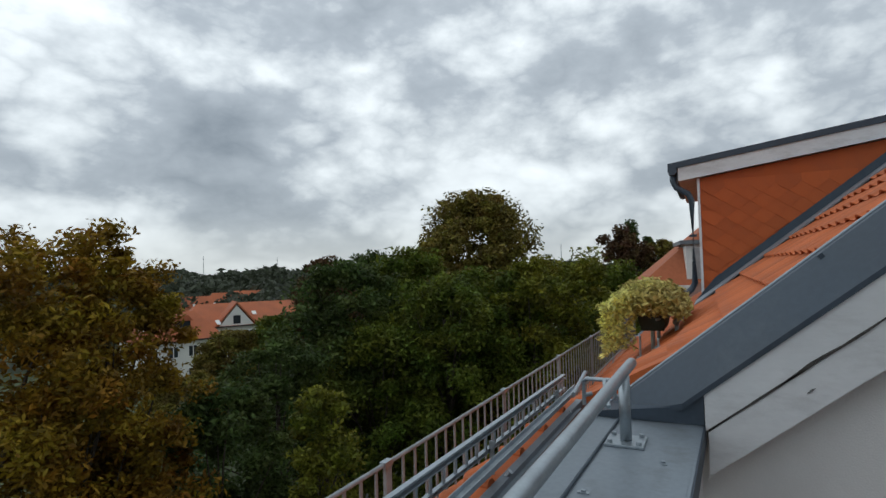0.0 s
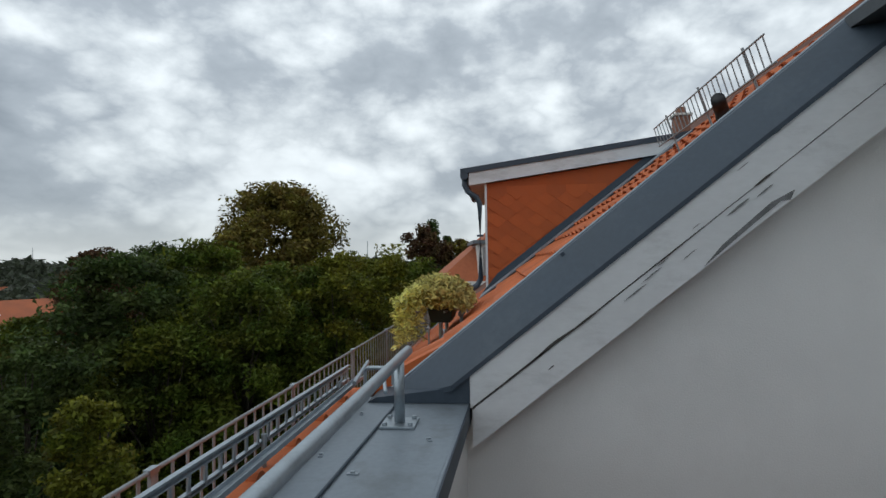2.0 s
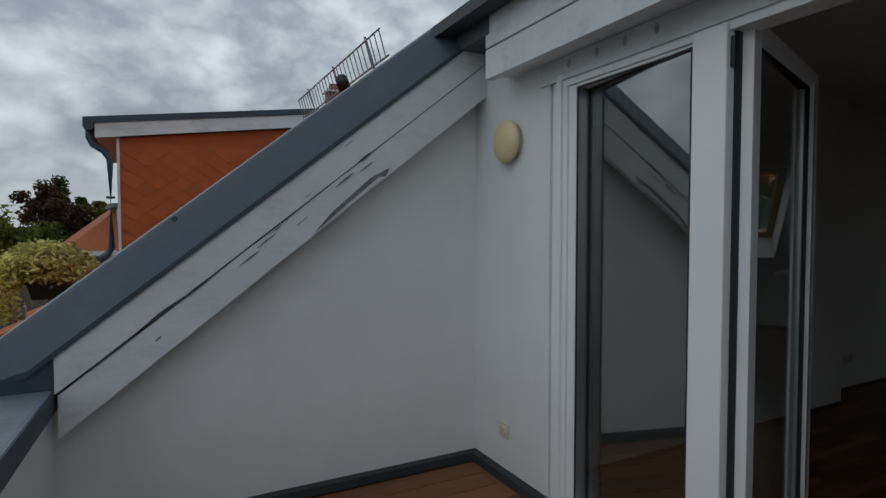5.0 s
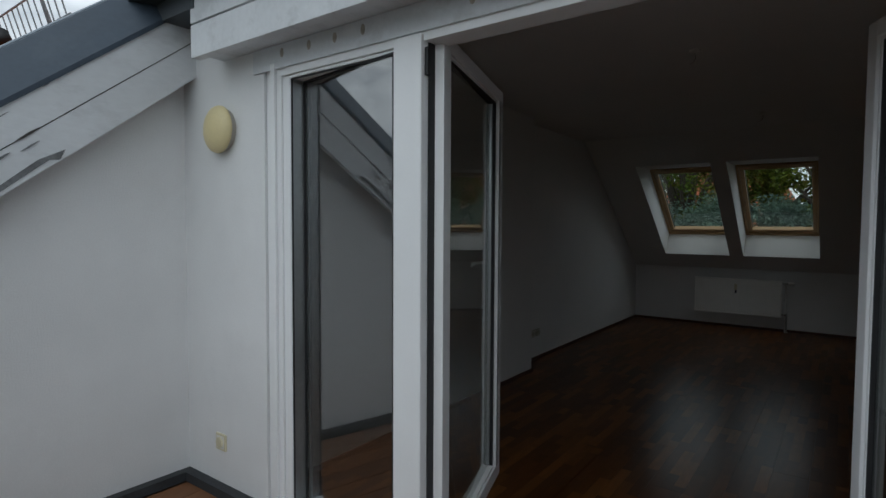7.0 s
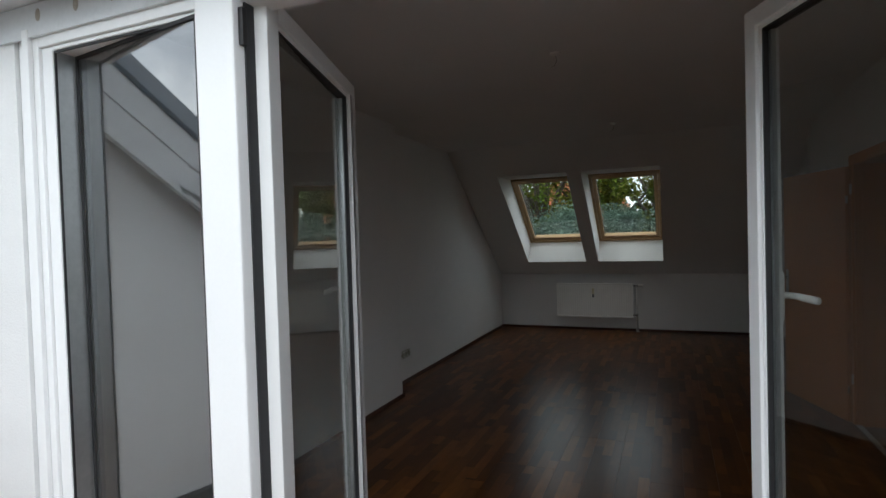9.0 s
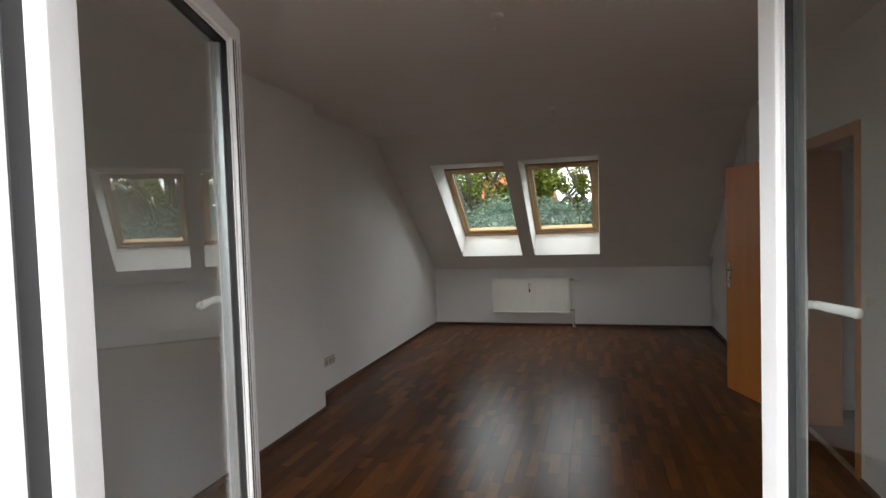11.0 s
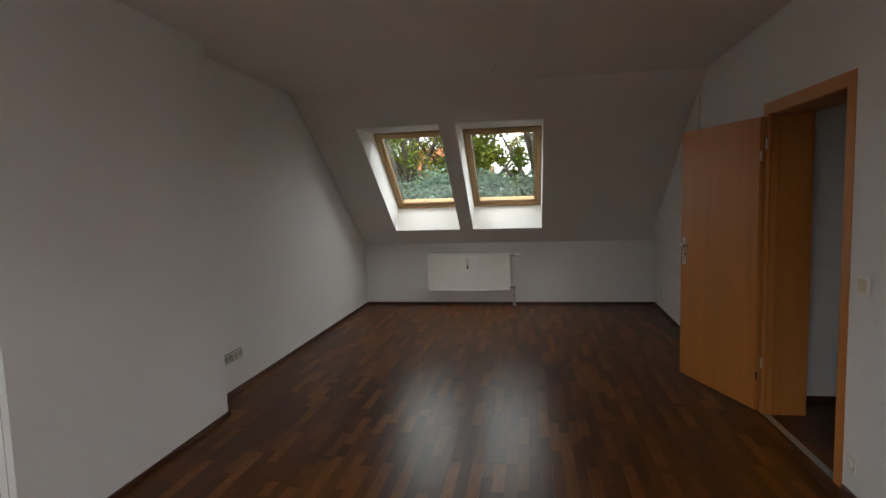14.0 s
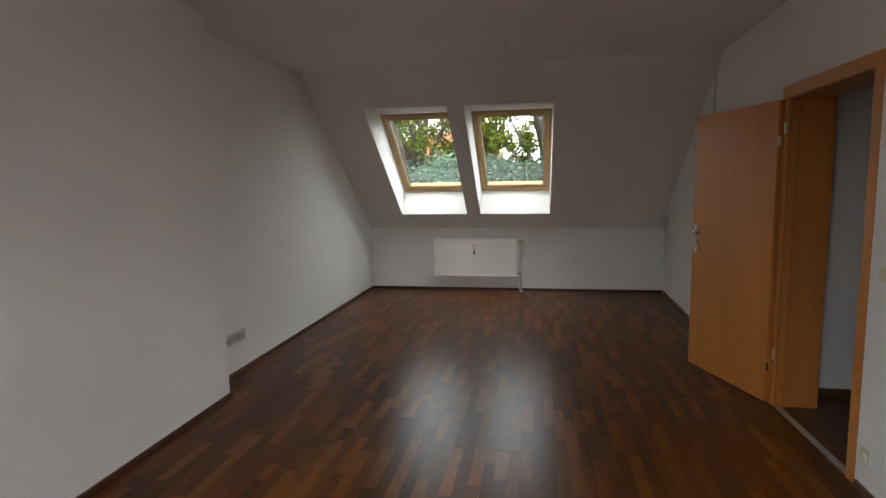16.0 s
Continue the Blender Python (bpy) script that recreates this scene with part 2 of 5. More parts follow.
M_DECK = mat("brown_terrace_boards", (0.17, 0.075, 0.032), 0.7, vary=0.25, scale=5, fine=50, bump=0.3, per_object=0.2, stretch=(1, 0.2, 1))
M_LAM = laminate_mat()
M_SKIRT = mat("dark_walnut_skirting", (0.075, 0.028, 0.013), 0.45, vary=0.25, scale=6, fine=40, stretch=(1, 0.1, 1))
M_BEECH = mat("beech_veneer", (0.52, 0.195, 0.036), 0.45, vary=0.10, scale=5, fine=46, bump=0.05, stretch=(3.0, 3.0, 0.16))
M_BEECHDARK = mat("beech_veneer_edge", (0.40, 0.150, 0.030), 0.5, vary=0.12, scale=5, fine=40, stretch=(3, 3, 0.2))
M_STEEL = mat("brushed_steel", (0.62, 0.62, 0.60), 0.3, metal=1.0, vary=0.06, bump=0.02)
M_PINE = mat("varnished_pine", (0.44, 0.275, 0.125), 0.4, vary=0.16, scale=6, fine=40, bump=0.05, stretch=(0.4, 3, 3))
M_RAD = mat("white_radiator_enamel", (0.90, 0.885, 0.84), 0.35, vary=0.03, scale=4, bump=0.02)
M_GLASS = glass_mat("door_glass", (0.90, 0.92, 0.91), 3.0)
M_PANEGLASS = glass_mat("side_panel_glass", (0.80, 0.82, 0.82), 5.0)
M_SKYGLASS = glass_mat("skylight_glass", (0.93, 0.96, 0.95), 1.0)
M_BLACK = mat("black_pipe_plastic", (0.012, 0.012, 0.013), 0.5, vary=0.2)
M_GREENBOX = mat("dark_green_planter", (0.012, 0.035, 0.03), 0.5, vary=0.2)
M_BRICK = mat("chimney_brick", (0.26, 0.13, 0.09), 0.85, vary=0.3, scale=14, bump=0.4)
M_BARK = mat("tree_bark", (0.060, 0.048, 0.036), 0.9, vary=0.35, scale=8, fine=40, bump=0.5, dist=0.02)
M_GROUND = mat("grass_ground", (0.052, 0.068, 0.026), 0.95, vary=0.4, scale=0.06, fine=1.2, bump=0.2, dist=0.05)
M_HOUSEWALL = mat("cream_house_render", (0.66, 0.66, 0.62), 0.85, vary=0.06, scale=0.5, fine=6, bump=0.1)
M_HOUSEROOF = mat("orange_house_tiles", (0.36, 0.105, 0.042), 0.8, vary=0.2, scale=0.5, fine=7, bump=0.4, dist=0.03)
M_SLATEROOF = mat("grey_house_slates", (0.16, 0.18, 0.20), 0.7, vary=0.2, scale=0.6, fine=8)
M_WINDARK = mat("dark_window_pane", (0.03, 0.035, 0.04), 0.12, vary=0.2, bump=0)
M_WINWHITE = mat("white_house_frame", (0.74, 0.74, 0.72), 0.5, vary=0.04)
M_ROOMDARK = mat("hall_wall_paint", (0.70, 0.70, 0.70), 0.85, vary=0.03)


def leaf_mat(name, color, island=0.45):
    """Leaves: part of the light passes through them."""
    # strong patchy tone puts the contrast of lit and shaded clumps into the colour
    m = mat(name, color, 0.65, vary=0.55, scale=0.8, fine=3.0, bump=0, island=island, spec=0.2)
    nt = m.node_tree
    N, L = nt.nodes.new, nt.links.new
    b, out = nt.nodes["Principled BSDF"], nt.nodes["Material Output"]
    # hue drifts from branch to branch, standing in for yellowish lit tips
    hsv = [n for n in nt.nodes if n.type == "HUE_SAT"][0]
    tc, hn, hr = N("ShaderNodeTexCoord"), N("ShaderNodeTexNoise"), N("ShaderNodeMapRange")
    hn.inputs["Scale"].default_value, hn.inputs["Detail"].default_value = 0.9, 4.0
    L(tc.outputs["Object"], hn.inputs["Vector"])
    hr.inputs["From Min"].default_value, hr.inputs["From Max"].default_value = 0.3, 0.7
    hr.inputs["To Min"].default_value, hr.inputs["To Max"].default_value = 0.465, 0.53
    L(hn.outputs[0], hr.inputs[0])
    L(hr.outputs[0], hsv.inputs["Hue"])
    tr, mx = N("ShaderNodeBsdfTranslucent"), N("ShaderNodeMixShader")
    mx.inputs[0].default_value = 0.28
    L(b.inputs["Base Color"].links[0].from_socket, tr.inputs[0])
    L(b.outputs[0], mx.inputs[1])
    L(tr.outputs[0], mx.inputs[2])
    L(mx.outputs[0], out.inputs[0])
    return m


LEAF = {
    "green": leaf_mat("leaf_green", (0.086, 0.112, 0.013)),
    "dark": leaf_mat("leaf_dark_green", (0.055, 0.082, 0.020)),
    "yellow": leaf_mat("leaf_yellow_green", (0.130, 0.136, 0.014)),
    "ochre": leaf_mat("leaf_ochre", (0.200, 0.125, 0.011)),
    "olive": leaf_mat("leaf_olive", (0.145, 0.120, 0.024)),
    "brown": leaf_mat("leaf_brown", (0.086, 0.050, 0.022)),
    "teal": leaf_mat("leaf_blue_green", (0.15, 0.22, 0.175), 0.12),
    "far": leaf_mat("leaf_far_wood", (0.057, 0.067, 0.045), 0.4),
    "ivy": leaf_mat("leaf_variegated_ivy", (0.56, 0.52, 0.17), 0.5),
}

# ---------------------------------------------------------------- mesh helpers


def obj(name, bm, material, parent=None, label="", smooth=False):
    me = bpy.data.meshes.new(name)
    bmesh.ops.recalc_face_normals(bm, faces=bm.faces[:])
    bm.to_mesh(me)
    bm.free()
    if smooth:
        for p in me.polygons:
            p.use_smooth = True
    me.materials.append(material)
    ob = new(name, me)
    ob.parent = parent
    if label:
        ob["label"] = label
    return ob


def part(name, bm, material, parent, label="", smooth=False):
    return obj(name, bm, material, parent, label, smooth)


def thing(name, place, label, category, group="", rz=0.0, kind=""):
    ob = new(name)
    ob.empty_display_size = 0.1
    ob.matrix_world = pose(*place, 0, 0, rz)
    return tagged(ob, label, category, group, kind)


def box(bm, x0, x1, y0, y1, z0, z1, bevel=0.0):
    r = bmesh.ops.create_cube(bm, size=1.0)
    bmesh.ops.transform(bm, matrix=Matrix.Translation(((x0 + x1) / 2, (y0 + y1) / 2, (z0 + z1) / 2)) @ Matrix.Diagonal((x1 - x0, y1 - y0, z1 - z0, 1)), verts=r["verts"])
    if bevel:
        es = {e for v in r["verts"] for e in v.link_edges}
        bmesh.ops.bevel(bm, geom=list(es), offset=bevel, segments=2, profile=0.6, affect="EDGES")
    return bm


def boxes(*specs, bevel=0.0):
    bm = bmesh.new()
    for s in specs:
        if bevel:
            one = bmesh.new()
            box(one, *s, bevel=bevel)
            me = bpy.data.meshes.new("tmp")
            one.to_mesh(me)
            one.free()
            bm.from_mesh(me)
            bpy.data.meshes.remove(me)
        else:
            box(bm, *s)
    return bm


def prism(bm, pts, axis, a0, a1):
    """Extrudes a polygon along x or y or z. pts: the two other coordinates in order."""
    def place(p, a):
        return {"x": (a, p[0], p[1]), "y": (p[0], a, p[1]), "z": (p[0], p[1], a)}[axis]
    lo = [bm.verts.new(place(p, a0)) for p in pts]
    hi = [bm.verts.new(place(p, a1)) for p in pts]
    n = len(pts)
    bm.faces.new(lo)
    bm.faces.new(hi[::-1])
    for i in range(n):
        bm.faces.new((lo[i], hi[i], hi[(i + 1) % n], lo[(i + 1) % n]))
    return bm


def tube(bm, path, radius, seg=12, cap=True):
    """A round tube through the points of path."""
    pts = [Vector(p) for p in path]
    rings = []
    for i, p in enumerate(pts):
        d = (pts[min(i + 1, len(pts) - 1)] - pts[max(i - 1, 0)]).normalized()
        side = d.cross(Vector((0, 0, 1)))
        side = side.normalized() if side.length > 1e-3 else Vector((1, 0, 0))
        up = side.cross(d)
        rad = radius[i] if isinstance(radius, (list, tuple)) else radius
        rings.append([bm.verts.new(p + side * (rad * math.cos(2 * math.pi * k / seg)) + up * (rad * math.sin(2 * math.pi * k / seg))) for k in range(seg)])
    for a, b in zip(rings, rings[1:]):
        for k in range(seg):
            bm.faces.new((a[k], a[(k + 1) % seg], b[(k + 1) % seg], b[k]))
    if cap:
        bm.faces.new(rings[0][::-1])
        bm.faces.new(rings[-1])
    return bm


def tubes(*paths, seg=10):
    bm = bmesh.new()
    for p, r in paths:
        tube(bm, p, r, seg)
    return bm


def structure(name, bm, material, label, category="wall", smooth=False):
    return tagged(obj(name, bm, material, smooth=smooth), label, category, kind="structure")


def quick_mesh(name, verts, faces, material, parent=None):
    me = bpy.data.meshes.new(name)
    me.from_pydata(verts, [], faces)
    me.materials.append(material)
    ob = new(name, me)
    ob.parent = parent
    return ob

# ---------------------------------------------------------------- plan (metres)
LEFT, BREAST, RIGHT0, RIGHT1 = -0.10, 0.109, 3.83, 3.955   # room walls; the far wall stands at BACK
BACK, CEILZ, SLOPE0, KNEE = 7.83, 2.60, 5.50, 0.85
DOORY = 0.03                                               # middle of the door frame
FLOOR = -0.035                                             # top of the laminate
TERR = 0.19                                                # terrace floor
EAVE_A, EAVE_B = 2.62, 0.775                               # terrace-side tiles: z = A + B * y
RIDGE_Y = 2.96


def roof_z(y):
    return EAVE_A + EAVE_B * y


def tile_z(x, y):
    """The tiles sweep up a little towards the parapet of the terrace."""
    sx = min(max((x + 2.5) / 2.2, 0.0), 1.0)
    sy = min(max((-1.6 - y) / 0.85, 0.0), 1.0)
    return roof_z(y) + 0.225 * sx * sy


def inner_z(y):
    return KNEE + (CEILZ - KNEE) * (BACK - y) / (BACK - SLOPE0)


def outer_z(y):
    return 1.525 - 0.79 * (y - 7.55)


def cover_z(y):
    return outer_z(y) + 0.08


def right_x(y):
    return RIGHT0 + (RIGHT1 - RIGHT0) * (y - 3.0) / (BACK - 3.0)


# ---------------------------------------------------------------- room shell
structure("wall_west", prism(bmesh.new(), [(3.0, -0.3), (3.0, 3.4), (5.2, 3.2), (BACK + 0.25, 1.05), (BACK + 0.25, -0.3)], "x", -0.40, LEFT), M_PAINT, "white painted side wall of the attic room")
structure("wall_breast", boxes((-0.40, BREAST, 0.22, 3.64, -0.3, 2.68)), M_PAINT, "white painted wall projection beside the recess")
structure("wall_knee", boxes((-0.10, 4.3, BACK, BACK + 0.25, -0.3, KNEE + 0.25)), M_PAINT, "low white knee wall below the skylights")
DOOR0, DOOR1, DOORH = 3.09, 3.99, 2.0
bm = bmesh.new()
for y0, y1, z0, z1 in ((0.0, DOOR0 - 0.02, -0.3, 2.66), (DOOR1 + 0.02, 5.7, -0.3, 2.66), (5.7, BACK + 0.2, -0.3, 1.0), (DOOR0 - 0.02, DOOR1 + 0.02, DOORH + 0.02, 2.66)):
    prism(bm, [(right_x(y0), y0), (right_x(y0) + 0.25, y0), (right_x(y1) + 0.25, y1), (right_x(y1), y1)], "z", z0, z1)
prism(bm, [(5.7, 1.0), (5.7, 2.66), (BACK, 1.0)], "x", RIGHT1 - 0.07, RIGHT1 + 0.2)
structure("wall_east", bm, M_PAINT, "white painted side wall with the beech door")
# front wall round the terrace door
FR0, FR1, FRTOP, FRBOT = 0.72, 3.21, 2.18, 0.17
structure("wall_front", boxes((-0.20, 0.66, 0.0, 0.22, -0.3, 2.62), (FR1, 4.2, 0.0, 0.22, -0.3, 2.62), (0.66, FR1, 0.0, 0.22, FRTOP, 2.62), (0.66, FR1, 0.03, 0.22, -0.3, FRBOT)), M_RENDER, "white rendered wall round the terrace door")
structure("ceiling", boxes((-0.1, 4.05, 0.22, SLOPE0, CEILZ, CEILZ + 0.12)), M_CEIL, "flat white painted ceiling", "ceiling")
W = [(0.436, 1.340), (1.520, 2.442)]
bm = bmesh.new()
slab = [(BACK, KNEE), (SLOPE0, CEILZ), (SLOPE0, cover_z(SLOPE0)), (BACK + 0.6, cover_z(BACK + 0.6)), (BACK + 0.25, KNEE)]
for x0, x1 in ((LEFT, W[0][0]), (W[0][1], W[1][0]), (W[1][1], 4.08)):
    prism(bm, slab, "x", x0, x1)
WT, WB, WO, WU = 5.93, 7.55, 7.74, 6.59   # inner edges and the window bottom and top
for x0, x1 in W:
    prism(bm, [(BACK, KNEE), (WB, inner_z(WB)), (WO, outer_z(WO)), (WO + 0.05, cover_z(WO + 0.05)), (BACK + 0.6, cover_z(BACK + 0.6)), (BACK + 0.25, KNEE)], "x", x0, x1)
    prism(bm, [(WT, inner_z(WT)), (SLOPE0, CEILZ), (SLOPE0, cover_z(SLOPE0)), (WU - 0.02, cover_z(WU - 0.02)), (WU, outer_z(WU) + 0.012)], "x", x0, x1)
structure("ceiling_slope", bm, M_CEIL, "white sloping attic ceiling with two skylight openings", "ceiling")

# floor below the boards
structure("floor", boxes((-0.2, 4.1, 0.20, BACK + 0.1, -0.30, FLOOR - 0.012)), M_SKIRT, "dark walnut laminate floor of the attic room", "floor")
floor_ob = bpy.data.objects["floor"]

# skirting boards
bm = bmesh.new()
box(bm, BREAST, BREAST + 0.014, 0.24, 3.64, FLOOR, 0.0)
box(bm, LEFT, BREAST + 0.014, 3.64, 3.654, FLOOR, 0.0)
box(bm, LEFT, LEFT + 0.014, 3.654, BACK, FLOOR, 0.0)
box(bm, LEFT + 0.014, 3.94, BACK - 0.014, BACK, FLOOR, 0.0)
for y0, y1 in ((0.24, DOOR0 - 0.09), (DOOR1 + 0.09, BACK - 0.014)):
    prism(bm, [(right_x(y0) - 0.014, y0), (right_x(y0), y0), (right_x(y1), y1), (right_x(y1) - 0.014, y1)], "z", FLOOR, 0.0)
structure("baseboard", bm, M_SKIRT, "dark walnut skirting along the walls", "skirting")

# hall behind the beech door
structure("hall_floor", boxes((3.90, 5.6, 2.0, 5.4, -0.25, FLOOR - 0.002)), M_SKIRT, "dark floor of the hall behind the door", "floor")
structure("hall_wall", boxes((5.5, 5.6, 2.0, 5.4, -0.1, 2.6), (4.09, 5.5, 4.22, 4.32, -0.1, 2.6), (4.09, 5.5, 2.0, 2.1, -0.1, 2.6)), M_ROOMDARK, "plain pale wall of the hall")
structure("hall_ceiling", boxes((3.95, 5.6, 2.0, 5.4, 2.6, 2.7)), M_ROOMDARK, "plain ceiling of the hall", "ceiling")
structure("hall_baseboard", boxes((4.115, 5.5, 4.20, 4.22, FLOOR, 0.02)), M_SKIRT, "dark skirting of the hall", "skirting")

# ---------------------------------------------------------------- terrace structure
CH = -0.22
bm = prism(bmesh.new(), [(0.0, -0.2), (0.0, roof_z(0.0) - 0.1), (-2.05, roof_z(-2.05) - 0.1), (-2.05, -0.2)], "x", CH, 0.0)
structure("wall_cheek", bm, M_RENDER, "white rendered cheek wall of the roof terrace")
structure("terrace_floor", boxes((-0.1, 4.3, -2.05, 0.03, -0.1, TERR - 0.02)), M_DECK, "brown boarded terrace floor", "floor")
terrace_ob = bpy.data.objects["terrace_floor"]
structure("terrace_edge_strip", boxes((0.0, 0.05, -1.98, 0.0, TERR, TERR + 0.045), (0.05, 0.70, -0.05, 0.0, TERR, TERR + 0.045), (0.05, 4.0, -1.98, -1.94, TERR, TERR + 0.045)), M_BITUMEN, "black bitumen strip along the terrace edge", "edge strip")
def inner_y(x):
    """The inner edge of the sill runs a little askew to the house."""
    return -1.976 - 0.034 * x


structure("wall_parapet", prism(bmesh.new(), [(0.0, -2.45), (4.3, -2.45), (4.3, inner_y(4.3) - 0.015), (0.0, inner_y(0.0) - 0.015)], "z", -0.4, 0.855), M_RENDER, "white rendered terrace parapet")
bm = prism(bmesh.new(), [(4.0, -2.05), (4.0, 0.0), (4.22, 0.0), (4.22, -2.05)], "z", -0.2, 2.5)
structure("wall_cheek_east", bm, M_RENDER, "white rendered cheek wall closing the terrace")
# zinc sill over the parapet
bm = prism(bmesh.new(), [(0.0, -2.50), (4.2, -2.50), (4.2, inner_y(4.2) - 0.008), (0.0, inner_y(0.0) - 0.008)], "z", 0.857, 0.875)
prism(bm, [(0.0, inner_y(0.0) - 0.008), (4.2, inner_y(4.2) - 0.008), (4.2, inner_y(4.2) + 0.003), (0.0, inner_y(0.0) + 0.003)], "z", 0.80, 0.874)
sill = structure("parapet_sill", bm, M_ZINCSILL, "pale zinc sheet sill on the parapet", "sill")
structure("sill_upstand", boxes((-0.10, 4.2, -2.530, -2.501, 0.80, 0.892)), M_ZINCSILL, "zinc upstand against the tiles", "sill")
structure("parapet_sill_drip", prism(bmesh.new(), [(0.04, inner_y(0.04) + 0.0035), (4.2, inner_y(4.2) + 0.0035), (4.2, inner_y(4.2) + 0.009), (0.04, inner_y(0.04) + 0.009)], "z", 0.785, 0.872), M_ZINC, "dark folded edge of the zinc sill", "sill")

# ---------------------------------------------------------------- cheek boards, zinc cap, fascia


def low_z(y):
    return 2.20 + 0.785 * y


def top_z(y):
    return 2.56 + 0.79 * y


def seam_z(y):
    return low_z(y) + 0.51 * (top_z(y) - low_z(y))


# the boards hang about 7 cm in front of the cheek wall, on furring
PROUD = Matrix.Translation((2.62, -1.75, 1.51)) @ Matrix.Scale(0.973, 4) @ Matrix.Translation((-2.62, 1.75, -1.51))


def cheek_boards():
    t = thing("verge_boards", (0, -1.0, 1.6), "weathered white painted verge boards with cracked peeling paint", "verge board")
    inv = t.matrix_world.inverted()

    def put(name, bm, m, parent=t, label=""):
        bmesh.ops.transform(bm, matrix=inv @ PROUD, verts=bm.verts[:])
        return part(name, bm, m, parent, label)
    ya, yb = -1.965, 0.06
    lower = [(ya, low_z(ya)), (-1.19, low_z(-1.19)), (-1.17, low_z(-1.17) + 0.003), (-0.95, low_z(-0.95)), (-0.86, low_z(-0.86) + 0.002), (-0.74, low_z(-0.74) + 0.004), (-0.60, low_z(-0.60) + 0.003), (-0.555, low_z(-0.555)), (yb, low_z(yb)), (yb, seam_z(yb) - 0.003), (-0.7, seam_z(-0.7) - 0.003), (-1.45, seam_z(-1.45) - 0.006), (ya, seam_z(ya) - 0.004)]
    lo = put("lower_board", prism(bmesh.new(), lower, "x", 0.001, 0.050), M_BOARD)
    up = [(ya - 0.01, seam_z(ya) + 0.003), (-1.5, seam_z(-1.5) + 0.005), (-0.8, seam_z(-0.8) + 0.003), (yb, seam_z(yb) + 0.003), (yb, top_z(yb)), (ya - 0.01, top_z(ya))]
    hi = put("upper_board", prism(bmesh.new(), up, "x", 0.001, 0.053), M_BOARD)
    put("board_joint", prism(bmesh.new(), [(ya, seam_z(ya) - 0.01), (yb, seam_z(yb) - 0.01), (yb, seam_z(yb) + 0.01), (ya, seam_z(ya) + 0.01)], "x", 0.002, 0.040), M_CRACK, label="dark open joint between the boards")
    put("furring", prism(bmesh.new(), [(ya + 0.03, low_z(ya) + 0.07), (yb - 0.01, low_z(yb) + 0.05), (yb - 0.01, top_z(yb)), (ya + 0.03, top_z(ya))], "x", -0.07, 0.0), M_CRACK, label="dark battens behind the boards")
    rnd = random.Random(4)

    def sliver(y, off, length, width, m, name):
        pts = []
        n = 7
        for k in range(n):
            u = k / (n - 1)
            pts.append((y + length * u, seam_z(y + length * u) + off + width * math.sin(math.pi * u) * rnd.uniform(0.5, 1.0)))
        for k in range(n - 2, 0, -1):
            u = k / (n - 1)
            pts.append((y + length * u, seam_z(y + length * u) + off - width * math.sin(math.pi * u) * rnd.uniform(0.4, 1.0)))
        put(name, prism(bmesh.new(), pts, "x", 0.0535, 0.0555), m)
    for y, off, length, width in ((-1.90, 0.004, 0.30, 0.010), (-1.72, 0.006, 0.22, 0.012), (-1.58, 0.0, 0.25, 0.008), (-1.2, 0.0, 0.3, 0.005), (-0.72, 0.002, 0.1, 0.010)):
        sliver(y, off, length, width, M_CRACK, "split")
    for y, off, length, width in ((-1.28, -0.05, 0.10, 0.006), (-1.20, -0.03, 0.09, 0.005), (-1.13, -0.012, 0.05, 0.004), (-0.98, 0.03, 0.04, 0.004), (-0.83, -0.03, 0.10, 0.010), (-0.70, -0.05, 0.07, 0.008), (-0.78, 0.13, 0.05, 0.003), (-0.62, 0.16, 0.03, 0.004), (-1.62, -0.09, 0.03, 0.006), (-1.02, -0.07, 0.06, 0.004)):
        sliver(y, off, length, width, M_PEEL, "peeled_patch")
    bare = [(-0.93, low_z(-0.93) + 0.008), (-0.86, low_z(-0.86) + 0.014), (-0.74, low_z(-0.74) + 0.024), (-0.60, low_z(-0.60) + 0.032), (-0.56, low_z(-0.56) + 0.006), (-0.54, low_z(-0.54) + 0.035), (-0.64, low_z(-0.64) + 0.060), (-0.75, low_z(-0.75) + 0.050), (-0.85, low_z(-0.85) + 0.040)]
    put("bare_notch", prism(bmesh.new(), bare, "x", 0.0505, 0.0525), M_PEEL, label="bare grey wood where the edge has rotted")
    return t


cheek_boards()


def zinc_z(y):
    return 2.785 + 0.80 * y


def loft(sections):
    """Joins cross-sections (lists of points) into a closed skin."""
    bm = bmesh.new()
    rings = [[bm.verts.new(p) for p in s] for s in sections]
    n = len(rings[0])
    for a, b in zip(rings, rings[1:]):
        for k in range(n):
            bm.faces.new((a[k], a[(k + 1) % n], b[(k + 1) % n], b[k]))
    bm.faces.new(rings[0])
    bm.faces.new(rings[-1][::-1])
    return bm


def cap_section(y, y2):
    return [tuple(PROUD @ Vector((0.062, y, top_z(y) - 0.012))), tuple(PROUD @ Vector((0.062, y, top_z(y) + 0.014))), (-0.02, y2, zinc_z(y2)), (-0.075, y2, zinc_z(y2) + 0.005), (-0.11, y2, roof_z(y2) + 0.0), (-0.10, y, top_z(y) - 0.012)]


